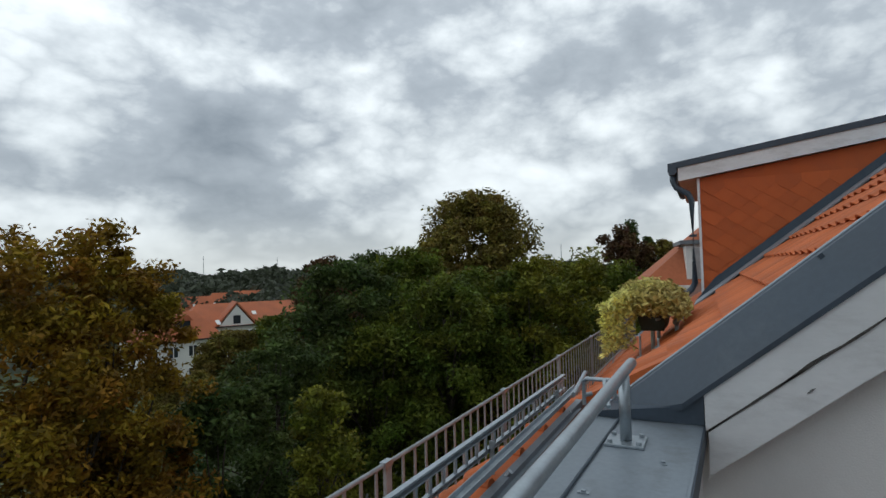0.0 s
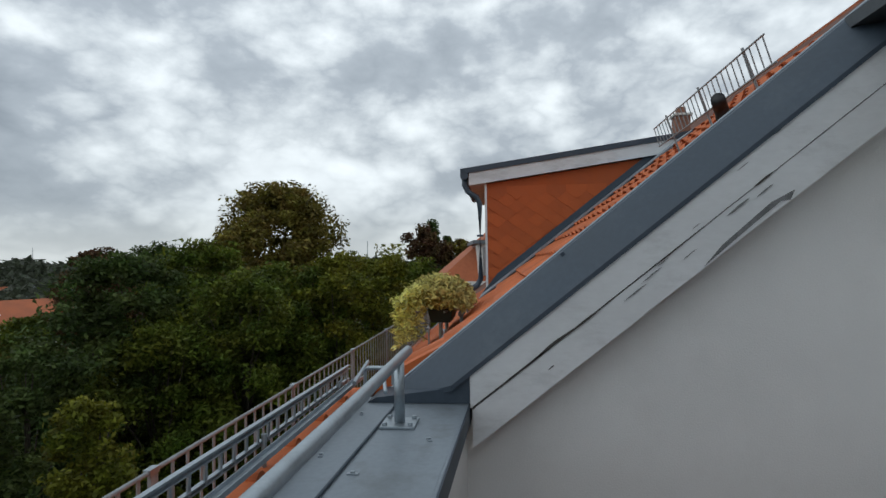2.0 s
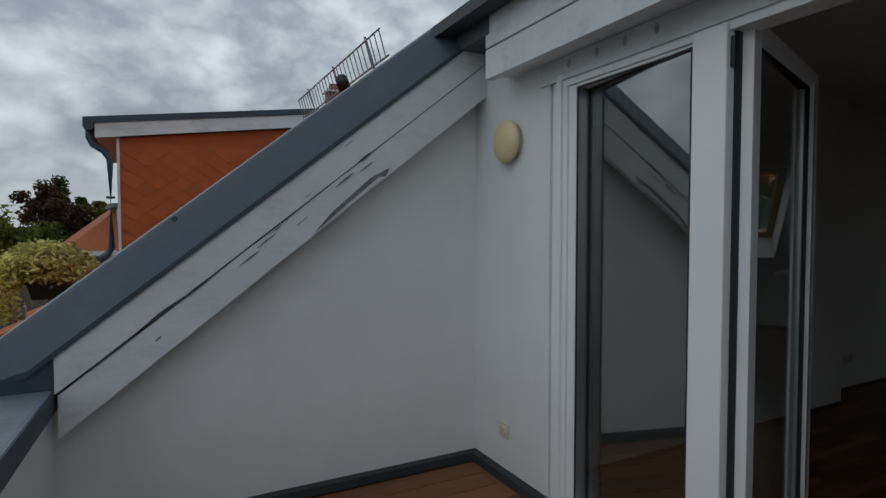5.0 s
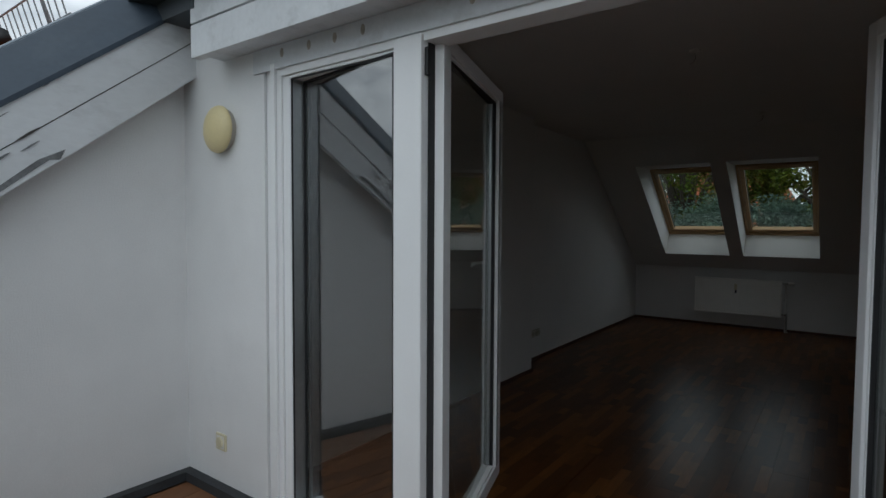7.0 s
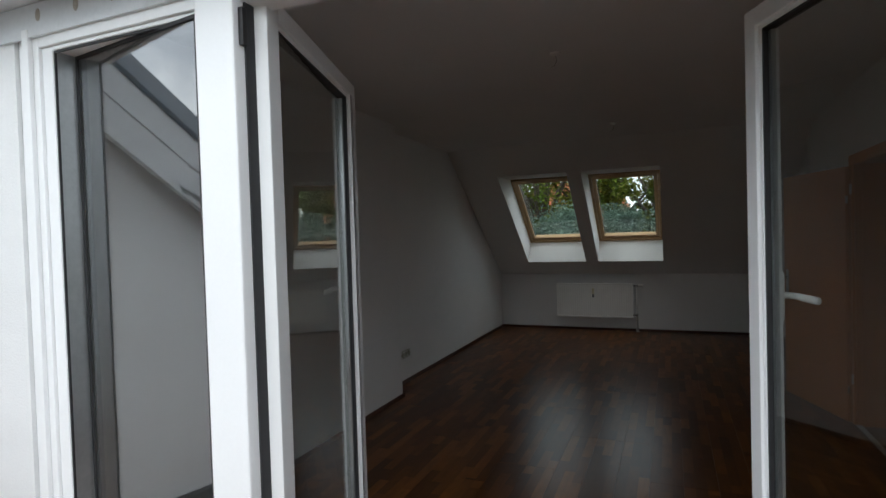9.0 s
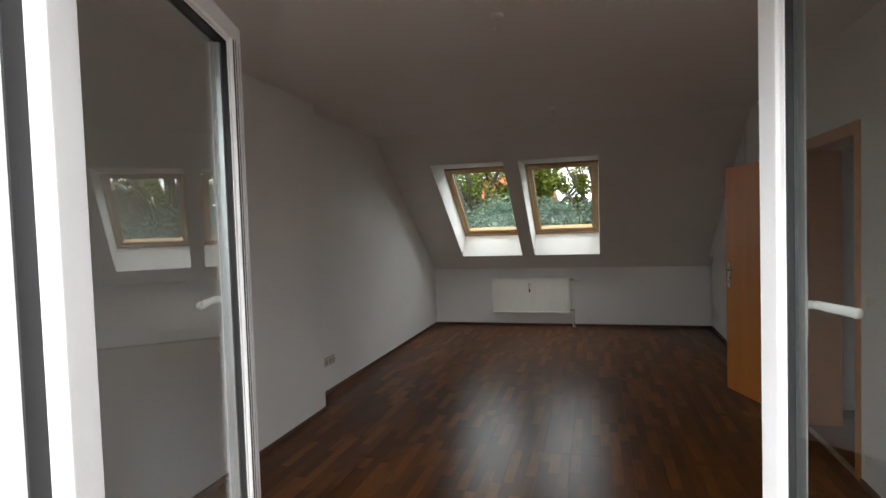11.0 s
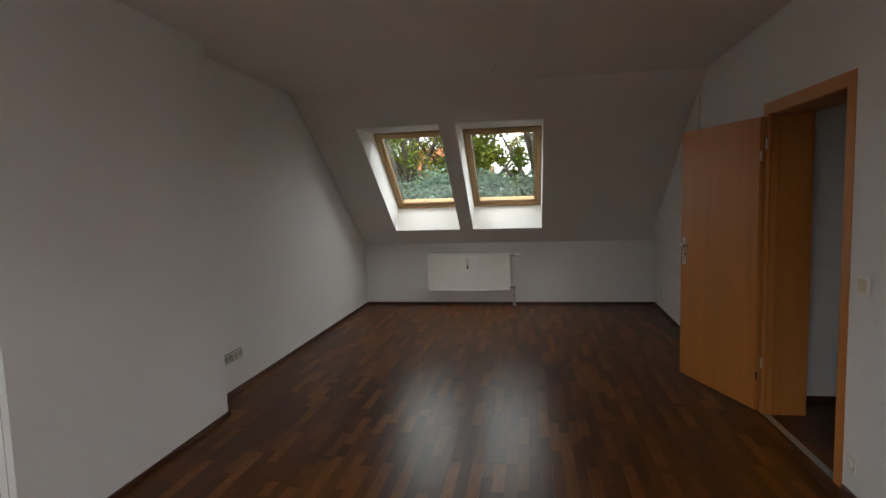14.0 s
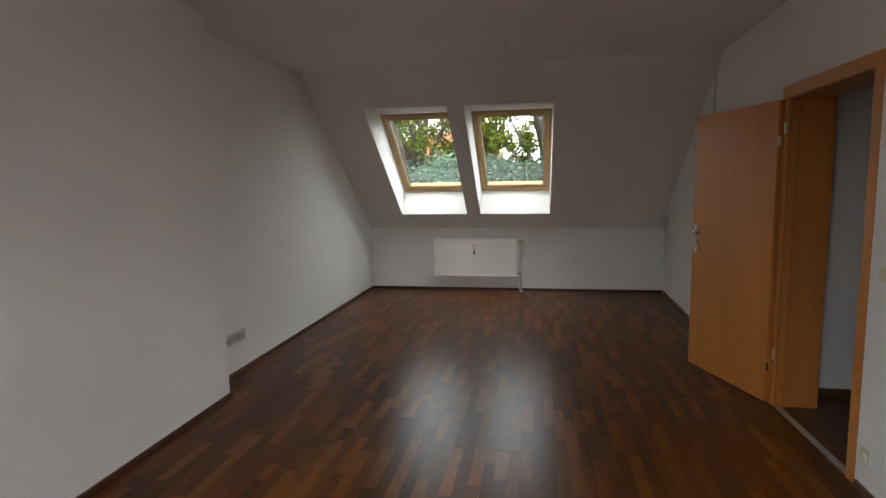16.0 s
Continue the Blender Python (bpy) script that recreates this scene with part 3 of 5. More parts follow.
structure("verge_flashing", loft([cap_section(-2.06, -2.44), cap_section(-1.0, -1.1), cap_section(0.1, 0.05), cap_section(0.9, 0.9)]), M_ZINC, "dark blue grey zinc flashing along the roof verge", "flashing")
structure("verge_flashing_lip", tubes(([(-0.078, y, zinc_z(y) + 0.008) for y in (-2.44, -1.1, 0.05, 0.9)], 0.007)), M_ZINCLIP, "bright folded zinc lip", "flashing")
structure("flashing_seam", prism(bmesh.new(), [(-1.47, top_z(-1.47) + 0.035), (-1.455, top_z(-1.455) + 0.035), (-1.535, zinc_z(-1.535)), (-1.55, zinc_z(-1.55))], "x", -0.02, 0.0), M_ZINC, "lapped zinc joint", "flashing")

structure("flashing_foot", prism(bmesh.new(), [(-2.44, 0.877), (-2.40, 0.90), (-2.06, 0.945), (-1.972, 0.995), (-1.972, 0.877)], "x", -0.10, 0.115), M_ZINC, "folded zinc foot of the verge flashing", "flashing")


def eave_fascia():
    t = thing("eave_fascia", (2.0, -0.14, 2.23), "white painted eave fascia over the terrace door", "fascia")
    x0, x1 = 0.36 - 2.0, 2.2
    part("lower_board", boxes((x0, x1, -0.022, 0.022, 0.0, 0.142), bevel=0.003), M_BOARD, t)
    part("upper_board", boxes((x0 + 0.005, x1, -0.026, 0.022, 0.148, 0.30), bevel=0.003), M_BOARD, t)
    part("soffit", boxes((x0, x1, 0.023, 0.139, 0.025, 0.043)), M_BOARD, t)
    part("joint", boxes((x0 + 0.01, x1 - 0.01, -0.012, 0.020, 0.138, 0.152)), M_CRACK, t)


eave_fascia()
# the last box is an added fill that darkens the corner under the roof
structure("eave_edge", boxes((-0.02, 4.2, -0.27, -0.17, 2.525, 2.585), (-0.02, 4.2, -0.17, -0.10, 2.535, 2.62), (0.065, 0.40, -0.17, -0.001, 2.44, 2.535)), M_DARKSTEEL, "dark metal eave edge with an added dark fill under the roof corner", "roof edge")
structure("roof_over_door", prism(bmesh.new(), [(0.02, roof_z(0.02)), (RIDGE_Y, roof_z(RIDGE_Y)), (RIDGE_Y, roof_z(RIDGE_Y) - 0.2), (0.02, roof_z(0.02) - 0.12)], "x", -0.05, 4.3), M_HOUSEROOF, "orange tiled roof above the terrace door", "roof")
structure("header_board", boxes((0.60, 3.45, -0.012, -0.001, 2.155, 2.252)), M_BOARD, "white header board with dark knots over the door", "board")
hb = bpy.data.objects["header_board"]
for x in (0.80, 0.97, 1.12, 1.27, 1.75, 2.3):
    bm = bmesh.new()
    bmesh.ops.create_uvsphere(bm, u_segments=8, v_segments=5, radius=1.0, matrix=Matrix.Translation((x, -0.0125, 2.215)) @ Matrix.Diagonal((0.012, 0.002, 0.02, 1)))
    part("knot", bm, M_KNOT, hb)

# ---------------------------------------------------------------- terrace door


def door_frame():
    t = thing("door_frame", (0.72, DOORY, FRBOT), "white plastic terrace door frame with a fixed glazed side panel", "door frame", kind="structure")
    w, h = FR1 - FR0, FRTOP - FRBOT
    part("left_jamb", boxes((-0.058, -0.001, -0.018, 0.06, 0, h), (0.0, 0.055, -0.03, 0.07, 0, h), (0.0, 0.030, -0.045, -0.03, 0, h), bevel=0.003), M_PVC, t)
    part("side_sash", boxes((0.056, 0.104, -0.02, 0.06, 0.046, h - 0.056), (0.104, 0.70, -0.02, 0.06, 0.046, 0.105), (0.104, 0.70, -0.02, 0.06, h - 0.068, h - 0.056), bevel=0.003), M_PVC, t)
    part("head", boxes((0.055, w - 0.06, -0.03, 0.07, h - 0.055, h), bevel=0.003), M_PVC, t)
    part("threshold", boxes((0.055, w - 0.06, -0.03, 0.07, 0, 0.045), bevel=0.003), M_PVC, t)
    part("right_jamb", boxes((w - 0.06, w, -0.03, 0.07, 0, h), bevel=0.003), M_PVC, t)
    part("post", boxes((0.70, 0.826, -0.045, 0.05, 0.045, h - 0.03), bevel=0.006), M_PVC, t, "white door post between panel and leaves")
    part("post_gasket", boxes((0.8265, 0.832, -0.008, 0.03, 0.05, h - 0.056)), M_GASKET, t)
    part("hinge", boxes((0.8265, 0.842, -0.028, -0.010, h - 0.17, h - 0.075), bevel=0.003), M_BLACK, t, "black door hinge cover")
    hang = pose(0.402, 0.014, 0, 0, 0, -7.9)
    bm = boxes((-0.296, -0.288, -0.008, -0.0025, 0.106, h - 0.069), (0.288, 0.296, -0.008, -0.0025, 0.106, h - 0.069), (-0.288, 0.288, -0.008, -0.0025, h - 0.079, h - 0.069), (-0.288, 0.288, -0.008, -0.0025, 0.106, 0.113))
    bmesh.ops.transform(bm, matrix=hang, verts=bm.verts[:])
    part("pane_gasket", bm, M_GASKET, t)
    part("rebate_seal", boxes((0.1042, 0.109, -0.016, -0.010, 0.106, h - 0.069), (0.109, 0.70, -0.016, -0.010, h - 0.0745, h - 0.0685)), M_GASKET, t)
    # grey strip painted in for the frame's reflection along the pane edge
    part("reveal_reflection_strip", boxes((0.1042, 0.106, -0.009, 0.050, 0.106, h - 0.069)), M_ALU, t, "grey strip standing in for the frame reflected in the pane")
    bm = boxes((-0.287, -0.276, 0.003, 0.015, 0.114, h - 0.080))
    bmesh.ops.transform(bm, matrix=hang, verts=bm.verts[:])
    part("spacer", bm, M_ALU, t)
    bm = boxes((-0.296, 0.296, -0.002, 0.002, 0.106, h - 0.069))
    bmesh.ops.transform(bm, matrix=hang, verts=bm.verts[:])
    p = part("pane", bm, M_PANEGLASS, t, "clear fixed door pane")
    p.visible_shadow = False
    return t


door_frame()


def door_leaf(place, width, height, turn, flip, label, st=0.098, rail=0.055, skew=0.0):
    """A glazed leaf, hinged at its own origin; flip: -1 for the leaf that closes towards -x."""
    t = thing("terrace_door_leaf", place, label, "glazed door", "terrace door leaves", rz=turn)

    def sx(a, b):
        return (a, b) if flip > 0 else (-b, -a)

    def bx(*specs):
        return [(*sx(s[0], s[1]), *s[2:]) for s in specs]
    lo, hi = rail + 0.01, height - rail
    part("sash", boxes(*bx((0, st, -0.036, 0.036, 0, height), (width - st, width, -0.036, 0.036, 0, height), (st, width - st, -0.036, 0.036, 0, lo), (st, width - st, -0.036, 0.036, hi, height)), bevel=0.004), M_PVC, t)
    part("rebate", boxes(*bx((width, width + 0.018, 0.004, 0.036, 0.012, height - 0.012), (0.012, width - 0.012, 0.0045, 0.0355, height + 0.0005, height + 0.016)), bevel=0.002), M_PVC, t)
    part("glazing_bead", boxes(*bx((st, st + 0.012, -0.026, 0.030, lo, hi), (width - st - 0.012, width - st, -0.026, 0.030, lo, hi), (st + 0.012, width - st - 0.012, -0.026, 0.030, lo, lo + 0.012), (st + 0.012, width - st - 0.012, -0.026, 0.030, hi - 0.012, hi)), bevel=0.002), M_PVC, t)
    part("gasket", boxes(*bx((st + 0.012, st + 0.018, -0.022, 0.012, lo + 0.012, hi - 0.012), (width - st - 0.018, width - st - 0.012, -0.022, 0.012, lo + 0.012, hi - 0.012), (st + 0.018, width - st - 0.018, -0.022, 0.012, hi - 0.018, hi - 0.012), (width - 0.004, width + 0.0045, -0.002, 0.0035, 0.03, height - 0.03))), M_GASKET, t)
    part("spacer", boxes(*bx((st + 0.018, st + 0.030, -0.006, 0.008, lo + 0.02, hi - 0.02), (width - st - 0.030, width - st - 0.018, -0.006, 0.008, lo + 0.02, hi - 0.02))), M_ALU, t)
    xi = width - st
    for a, b in ((0.004, 0.013), (0.027, 0.031), (0.055, 0.057)) if st > 0.08 else ():
        part("groove", boxes(*bx((xi + a, xi + b, -0.0368, -0.0358, lo + 0.002, hi))), M_GASKET if b < 0.05 else M_ALU, t)
    bm = boxes((-(width / 2 - st - 0.013), width / 2 - st - 0.013, -0.002, 0.002, lo + 0.013, hi - 0.013))
    bmesh.ops.transform(bm, matrix=pose(width / 2 * flip, -0.008, 0, 0, 0, skew), verts=bm.verts[:])
    pn = part("pane", bm, M_GLASS, t, "clear glass pane")
    pn.visible_shadow = False
    hx, hz = (width - 0.036) * flip, 1.10
    hd = part("handle", boxes((hx - 0.016, hx + 0.016, 0.0362, 0.046, hz - 0.075, hz + 0.075), bevel=0.005), M_HANDLE, t, "white lever handle")
    part("lever", tubes(([(hx, 0.046, hz), (hx, 0.066, hz), (hx - 0.012 * flip, 0.074, hz), (hx - 0.118 * flip, 0.072, hz - 0.004)], [0.011, 0.010, 0.0105, 0.0115])), M_HANDLE, hd, smooth=True)
    for hz0 in (0.12, height - 0.22):
        part("hinge", boxes(*bx((-0.012, 0.012, 0.02, 0.046, hz0, hz0 + 0.08)), bevel=0.003), M_PVC, t)
    return t


LEAF_H = 1.965
door_leaf((1.550, 0.055, 0.205), 0.945, LEAF_H, 107.8, 1, "white plastic glazed door leaf standing wide open into the room", 0.082, skew=1.8)
door_leaf((3.155, 0.055, 0.205), 0.885, LEAF_H, -65.7, -1, "white plastic glazed door leaf standing half open into the room", 0.054)

# ---------------------------------------------------------------- terrace fittings


def wall_lamp():
    t = thing("wall_lamp", (0.352, 0.0, 1.938), "round yellowed opal wall lamp on the rendered wall", "wall lamp")
    bm = bmesh.new()
    bmesh.ops.create_cone(bm, cap_ends=True, segments=40, radius1=0.098, radius2=0.094, depth=0.026, matrix=Matrix.Translation((0, -0.0135, 0)) @ Matrix.Rotation(radians(90), 4, "X"))
    part("base", bm, M_LAMPBASE, t, "grey lamp base ring", smooth=False)
    bm = bmesh.new()
    bmesh.ops.create_uvsphere(bm, u_segments=40, v_segments=20, radius=1.0)
    for v in bm.verts[:]:
        v.co = Vector((v.co.x * 0.106, -0.026 - max(-v.co.y, 0.0) ** 0.8 * 0.046, v.co.z * 0.110))
    part("shade", bm, M_LAMP, t, smooth=True)


wall_lamp()


def outlet(place, rz, n, label, m=M_OUTLET, name="wall_socket"):
    """A row of n socket inserts in one plate; it faces -y before it is turned."""
    t = thing(name, place, label, "socket", rz=rz)
    w = 0.071 * n + 0.010
    pl = part("plate", boxes((-w / 2, w / 2, -0.010, -0.0005, -0.0405, 0.0405), bevel=0.003), m, t)
    for k in range(n):
        x = (k - (n - 1) / 2) * 0.071
        bm = bmesh.new()
        bmesh.ops.create_cone(bm, cap_ends=True, segments=24, radius1=0.027, radius2=0.025, depth=0.012, matrix=Matrix.Translation((x, -0.014, 0)) @ Matrix.Rotation(radians(90), 4, "X"))
        part("insert", bm, m, pl)
        part("cover_rim", boxes((x - 0.030, x + 0.030, -0.0125, -0.0105, -0.031, 0.031), bevel=0.001), M_SWITCH if m is not M_SWITCH else M_OUTLET, pl)
    return t


outlet((0.302, 0.0, 0.44), 0, 1, "cream weatherproof socket on the rendered terrace wall")


def handrail():
    t = thing("handrail", (0.44, -2.23, 0.876), "galvanised steel handrail on the zinc parapet sill", "handrail", "parapet rail")
    part("rail", tubes(([(-0.185, 0.005, 0.262), (0.6, -0.02, 0.235), (1.4, -0.045, 0.215), (3.4, -0.10, 0.20)], 0.0205), seg=20), M_GALV, t, smooth=True)
    for k, x in enumerate((0.0, 1.9)):
        dy = -0.03 * x
        part("post", tubes(([(x, dy, 0.012), (x, dy, 0.245 - 0.02 * x)], 0.021), seg=16), M_GALV, t, smooth=True)
        pl = part("base_plate", boxes((x - 0.068, x + 0.068, dy - 0.068, dy + 0.068, 0.0, 0.010), bevel=0.002), M_GALV, t, "rusty steel base plate")
        for a in (-0.05, 0.05):
            for b in (-0.05, 0.05):
                bm = bmesh.new()
                bmesh.ops.create_cone(bm, cap_ends=True, segments=6, radius1=0.010, radius2=0.009, depth=0.012, matrix=Matrix.Translation((x + a, dy + b, 0.0162)))
                part("bolt", bm, M_GALV, pl)
    part("tail_rod", tubes(([(-0.02, -0.06, 0.12), (-0.16, -0.10, 0.19)], 0.008)), M_GALV, t)


handrail()
structure("sill_seam", tubes(([(-0.02, -2.293, 0.881), (0.5, -2.309, 0.881), (1.4, -2.338, 0.880), (3.9, -2.42, 0.880)], 0.0055), seg=8), M_ZINC, "standing cable seam along the zinc sill", "seam")
rnd = random.Random(8)
for x, y in ((0.62, -2.09), (0.95, -2.28), (0.80, -2.43), (1.30, -2.16), (0.30, -2.42)):
    t = thing("zinc_clip", (x, y, 0.875), "small pale clip on the zinc sill", "clip", "sill clips", rz=rnd.uniform(0, 90))
    part("tab", boxes((-0.018, 0.018, -0.008, 0.008, 0.0, 0.004), (-0.006, 0.006, -0.006, 0.006, 0.004, 0.010), bevel=0.001), M_ZINCLIP, t)


def rail_profile(bm, x0, x1, y, z, w, h, slot=False):
    """A C-shaped rail along x: web up, two flanges."""
    box(bm, x0, x1, y - 0.002, y + 0.002, z - h / 2, z + h / 2)
    box(bm, x0, x1, y + 0.002, y + w, z + h / 2 - 0.004, z + h / 2)
    box(bm, x0, x1, y + 0.002, y + w, z - h / 2, z - h / 2 + 0.004)
    return bm


def walk_grating():
    """The long lattice of the roof walkway, standing on brackets over the tiles."""
    y, zt = -2.58, 1.040
    zr = tile_z(1.6, y)
    t = thing("roof_walkway", (1.6, y, zr), "galvanised lattice of the roof walkway over orange tiles", "snow guard")
    t.matrix_world = pose(1.6, y, zr, 0, -0.8, 0)
    x0, x1 = -0.05 - 1.6, 2.6
    h = zt - zr
    part("top_rail", rail_profile(bmesh.new(), x0, x1, 0.0, h - 0.010, 0.014, 0.020), M_GALV, t)
    part("bottom_rail", rail_profile(bmesh.new(), x0, x1, 0.0, h - 0.070, 0.012, 0.014), M_GALV, t)
    n = int((x1 - x0) / 0.075)
    for k in range(n):
        x = x0 + 0.04 + k * 0.075
        part("bar", boxes((x - 0.006, x + 0.006, 0.003, 0.009, h - 0.074, h - 0.018)), M_GALV, t)
    for x in (x0 + 0.2, x0 + 1.0, x0 + 1.8, x0 + 2.6):
        part("bracket", tubes(([(x, 0.02, h - 0.04), (x, 0.02, 0.0), (x, 0.08, 0.07)], 0.009), seg=8), M_GALV, t)
    return t


walk_grating()


def rail_pair():
    """Two tubular rails with a bent end bracket, between walkway and parapet."""
    z0 = tile_z(1.6, -2.43)
    t = thing("roof_rail", (1.6, -2.43, z0), "galvanised flat roof rail with a bent end bracket", "roof rail")
    zc = 0.950 - z0
    part("channel", boxes((-0.10 - 1.6, 2.6, -0.104, -0.076, zc - 0.004, zc), (-0.10 - 1.6, 2.6, -0.107, -0.103, zc - 0.004, zc + 0.012), (-0.10 - 1.6, 2.6, -0.077, -0.073, zc - 0.004, zc + 0.012)), M_GALV, t, "flat galvanised channel rail")
    xb = 0.15 - 1.6
    part("bracket", tubes(([(xb, -0.01, 0.930 - z0), (xb, -0.01, 1.030 - z0), (xb + 0.01, 0.003, 1.044 - z0), (xb + 0.01, 0.110, 1.044 - z0), (xb + 0.01, 0.120, 1.032 - z0), (xb + 0.01, 0.120, 0.97 - z0)], 0.009), seg=10), M_GALV, t)
    part("foot", tubes(([(xb, -0.01, 0.97 - z0), (xb - 0.02, 0.02, 0.02)], 0.009)), M_GALV, t)
    part("foot", tubes(([(0.9, -0.085, 0.948 - z0), (0.9, -0.08, -0.02)], 0.009)), M_GALV, t)
    part("spur", tubes(([(xb + 0.17, -0.015, 1.010 - z0), (xb - 0.10, -0.022, 1.050 - z0)], 0.009)), M_GALV, t)


rail_pair()


def eave_guard():
    y, zt = -3.2, 0.71
    zr = roof_z(y)
    t = thing("eave_guard", (0, y, zr), "grey steel bar guard along the roof eave", "roof guard")
    h = zt - zr
    x0, x1 = -8.0, 4.2
    part("top_rail", tubes(([(x0, 0, h), (x1, 0, h)], 0.010), seg=8), M_GUARD, t)
    part("middle_rail", tubes(([(x0, 0, 0.10), (x1, 0, 0.10)], 0.009), seg=8), M_GUARD, t)
    first = None
    n = int((x1 - x0) / 0.11)
    for k in range(n):
        x = x0 + 0.05 + 0.11 * k
        if first is None:
            first = part("bar", boxes((-0.009, 0.009, -0.003, 0.003, 0.03, h - 0.006)), M_GUARD, t)
            first.location.x = x
        else:
            o = new("bar", first.data)
            o.parent = t
            o.location.x = x
    for x in (-7.0, -5.4, -3.9, -2.4, -0.93, 0.55, 2.1, 3.6):
        part("stay", boxes((x - 0.014, x + 0.014, -0.008, 0.008, 0.0, h + 0.012)), M_GUARD, t)
        part("clamp", boxes((x - 0.03, x + 0.03, -0.016, 0.016, h - 0.012, h + 0.014), bevel=0.003), M_GALV, t)


eave_guard()


def upper_guard():
    y, t0 = -0.22, None
    zr = roof_z(y)
    t = thing("ridge_guard", (-2.0, y, zr), "grey steel bar guard on the upper roof", "roof guard")
    x0, x1 = -2.9 + 2.0, -0.66 + 2.0
    lean = 0.10
    h = 0.33
    part("top_rail", tubes(([(x0, lean * -1, h), (x1, lean * -1, h)], 0.006), seg=8), M_GUARD, t)
    part("bottom_rail", tubes(([(x0, -0.05, 0.16), (x1 + 0.03, -0.05, 0.16)], 0.007), seg=8), M_GUARD, t)
    n = int((x1 - x0) / 0.085)
    for k in range(n + 1):
        x = x1 - 0.02 - k * 0.085
        part("bar", tubes(([(x, -0.05, 0.16), (x, -lean, h)], 0.0042), seg=6), M_GUARD, t)
    for x in (x1 - 0.28, x1 - 1.05, x1 - 1.85):
        part("stay", tubes(([(x, 0.02, 0.0), (x, -lean, h + 0.03)], 0.009), seg=6), M_GUARD, t)


upper_guard()


def vent_pipe():
    t = thing("vent_pipe", (-0.82, -0.47, roof_z(-0.47)), "black plastic vent pipe through the tiles", "vent pipe")
    bm = tubes(([(0, 0, -0.05), (0, -0.02, 0.12), (0.03, -0.05, 0.17), (0.09, -0.08, 0.185)], [0.042, 0.042, 0.041, 0.040]), seg=20)
    part("pipe", bm, M_BLACK, t, smooth=True)
    part("collar", tubes(([(0, 0, -0.02), (0, 0, 0.025)], 0.075), seg=20), M_BLACK, t)


vent_pipe()

# ---------------------------------------------------------------- skylights


def skylight(x0, x1, label):
    """A pine roof window lying in the outer roof plane; local x across, y up the slope, z outwards."""
    xa, length = (x0 + x1) / 2, math.hypot(WO - WU, outer_z(WU) - outer_z(WO))
    t = thing("skylight", (xa, WO, outer_z(WO)), label, "roof window", "skylights over the radiator")
    ang = math.degrees(math.atan2(outer_z(WU) - outer_z(WO), WO - WU))
    t.matrix_world = pose(xa, WO, outer_z(WO) + 0.005, 0, 0, 180) @ pose(0, 0, 0, ang, 0, 0)
    hw = (x1 - x0) / 2 - 0.003
    part("frame", boxes((-hw, -hw + 0.034, 0, length, -0.02, 0.07), (hw - 0.034, hw, 0, length, -0.02, 0.07), (-hw + 0.034, hw - 0.034, 0, 0.040, -0.02, 0.07), (-hw + 0.034, hw - 0.034, length - 0.040, length, -0.02, 0.07), bevel=0.003), M_PINE, t)
    i, a, b = hw - 0.037, 0.043, length - 0.043
    sash = part("sash", boxes((-i, -i + 0.050, a, b, 0.0, 0.062), (i - 0.050, i, a, b, 0.0, 0.062), (-i + 0.050, i - 0.050, a, a + 0.060, 0.0, 0.062), (-i + 0.050, i - 0.050, b - 0.055, b, 0.0, 0.062), bevel=0.004), M_PINE, t)
    part("gasket", boxes((-i + 0.050, -i + 0.055, a + 0.06, b - 0.055, 0.030, 0.060), (i - 0.055, i - 0.050, a + 0.06, b - 0.055, 0.030, 0.060), (-i + 0.055, i - 0.055, b - 0.060, b - 0.055, 0.030, 0.060)), M_GASKET, sash)
    part("vent_bar", boxes((-i + 0.06, i - 0.06, b - 0.030, b - 0.005, -0.016, -0.002), bevel=0.003), M_PINE, t)
    p = part("pane", boxes((-i + 0.045, i - 0.045, a + 0.055, b - 0.050, 0.034, 0.038)), M_SKYGLASS, t, "clear skylight pane")
    p.visible_shadow = False
    part("cover", boxes((-hw - 0.03, -hw - 0.002, -0.03, length + 0.05, 0.02, 0.095), (hw + 0.002, hw + 0.03, -0.03, length + 0.05, 0.02, 0.095), (-hw, hw, length + 0.002, length + 0.06, 0.02, 0.10)), M_ZINC, t, "grey metal outer cover")
    return t


for x0, x1 in W:
    skylight(x0, x1, "pine framed skylight in the sloping ceiling above the radiator")

# ---------------------------------------------------------------- radiator


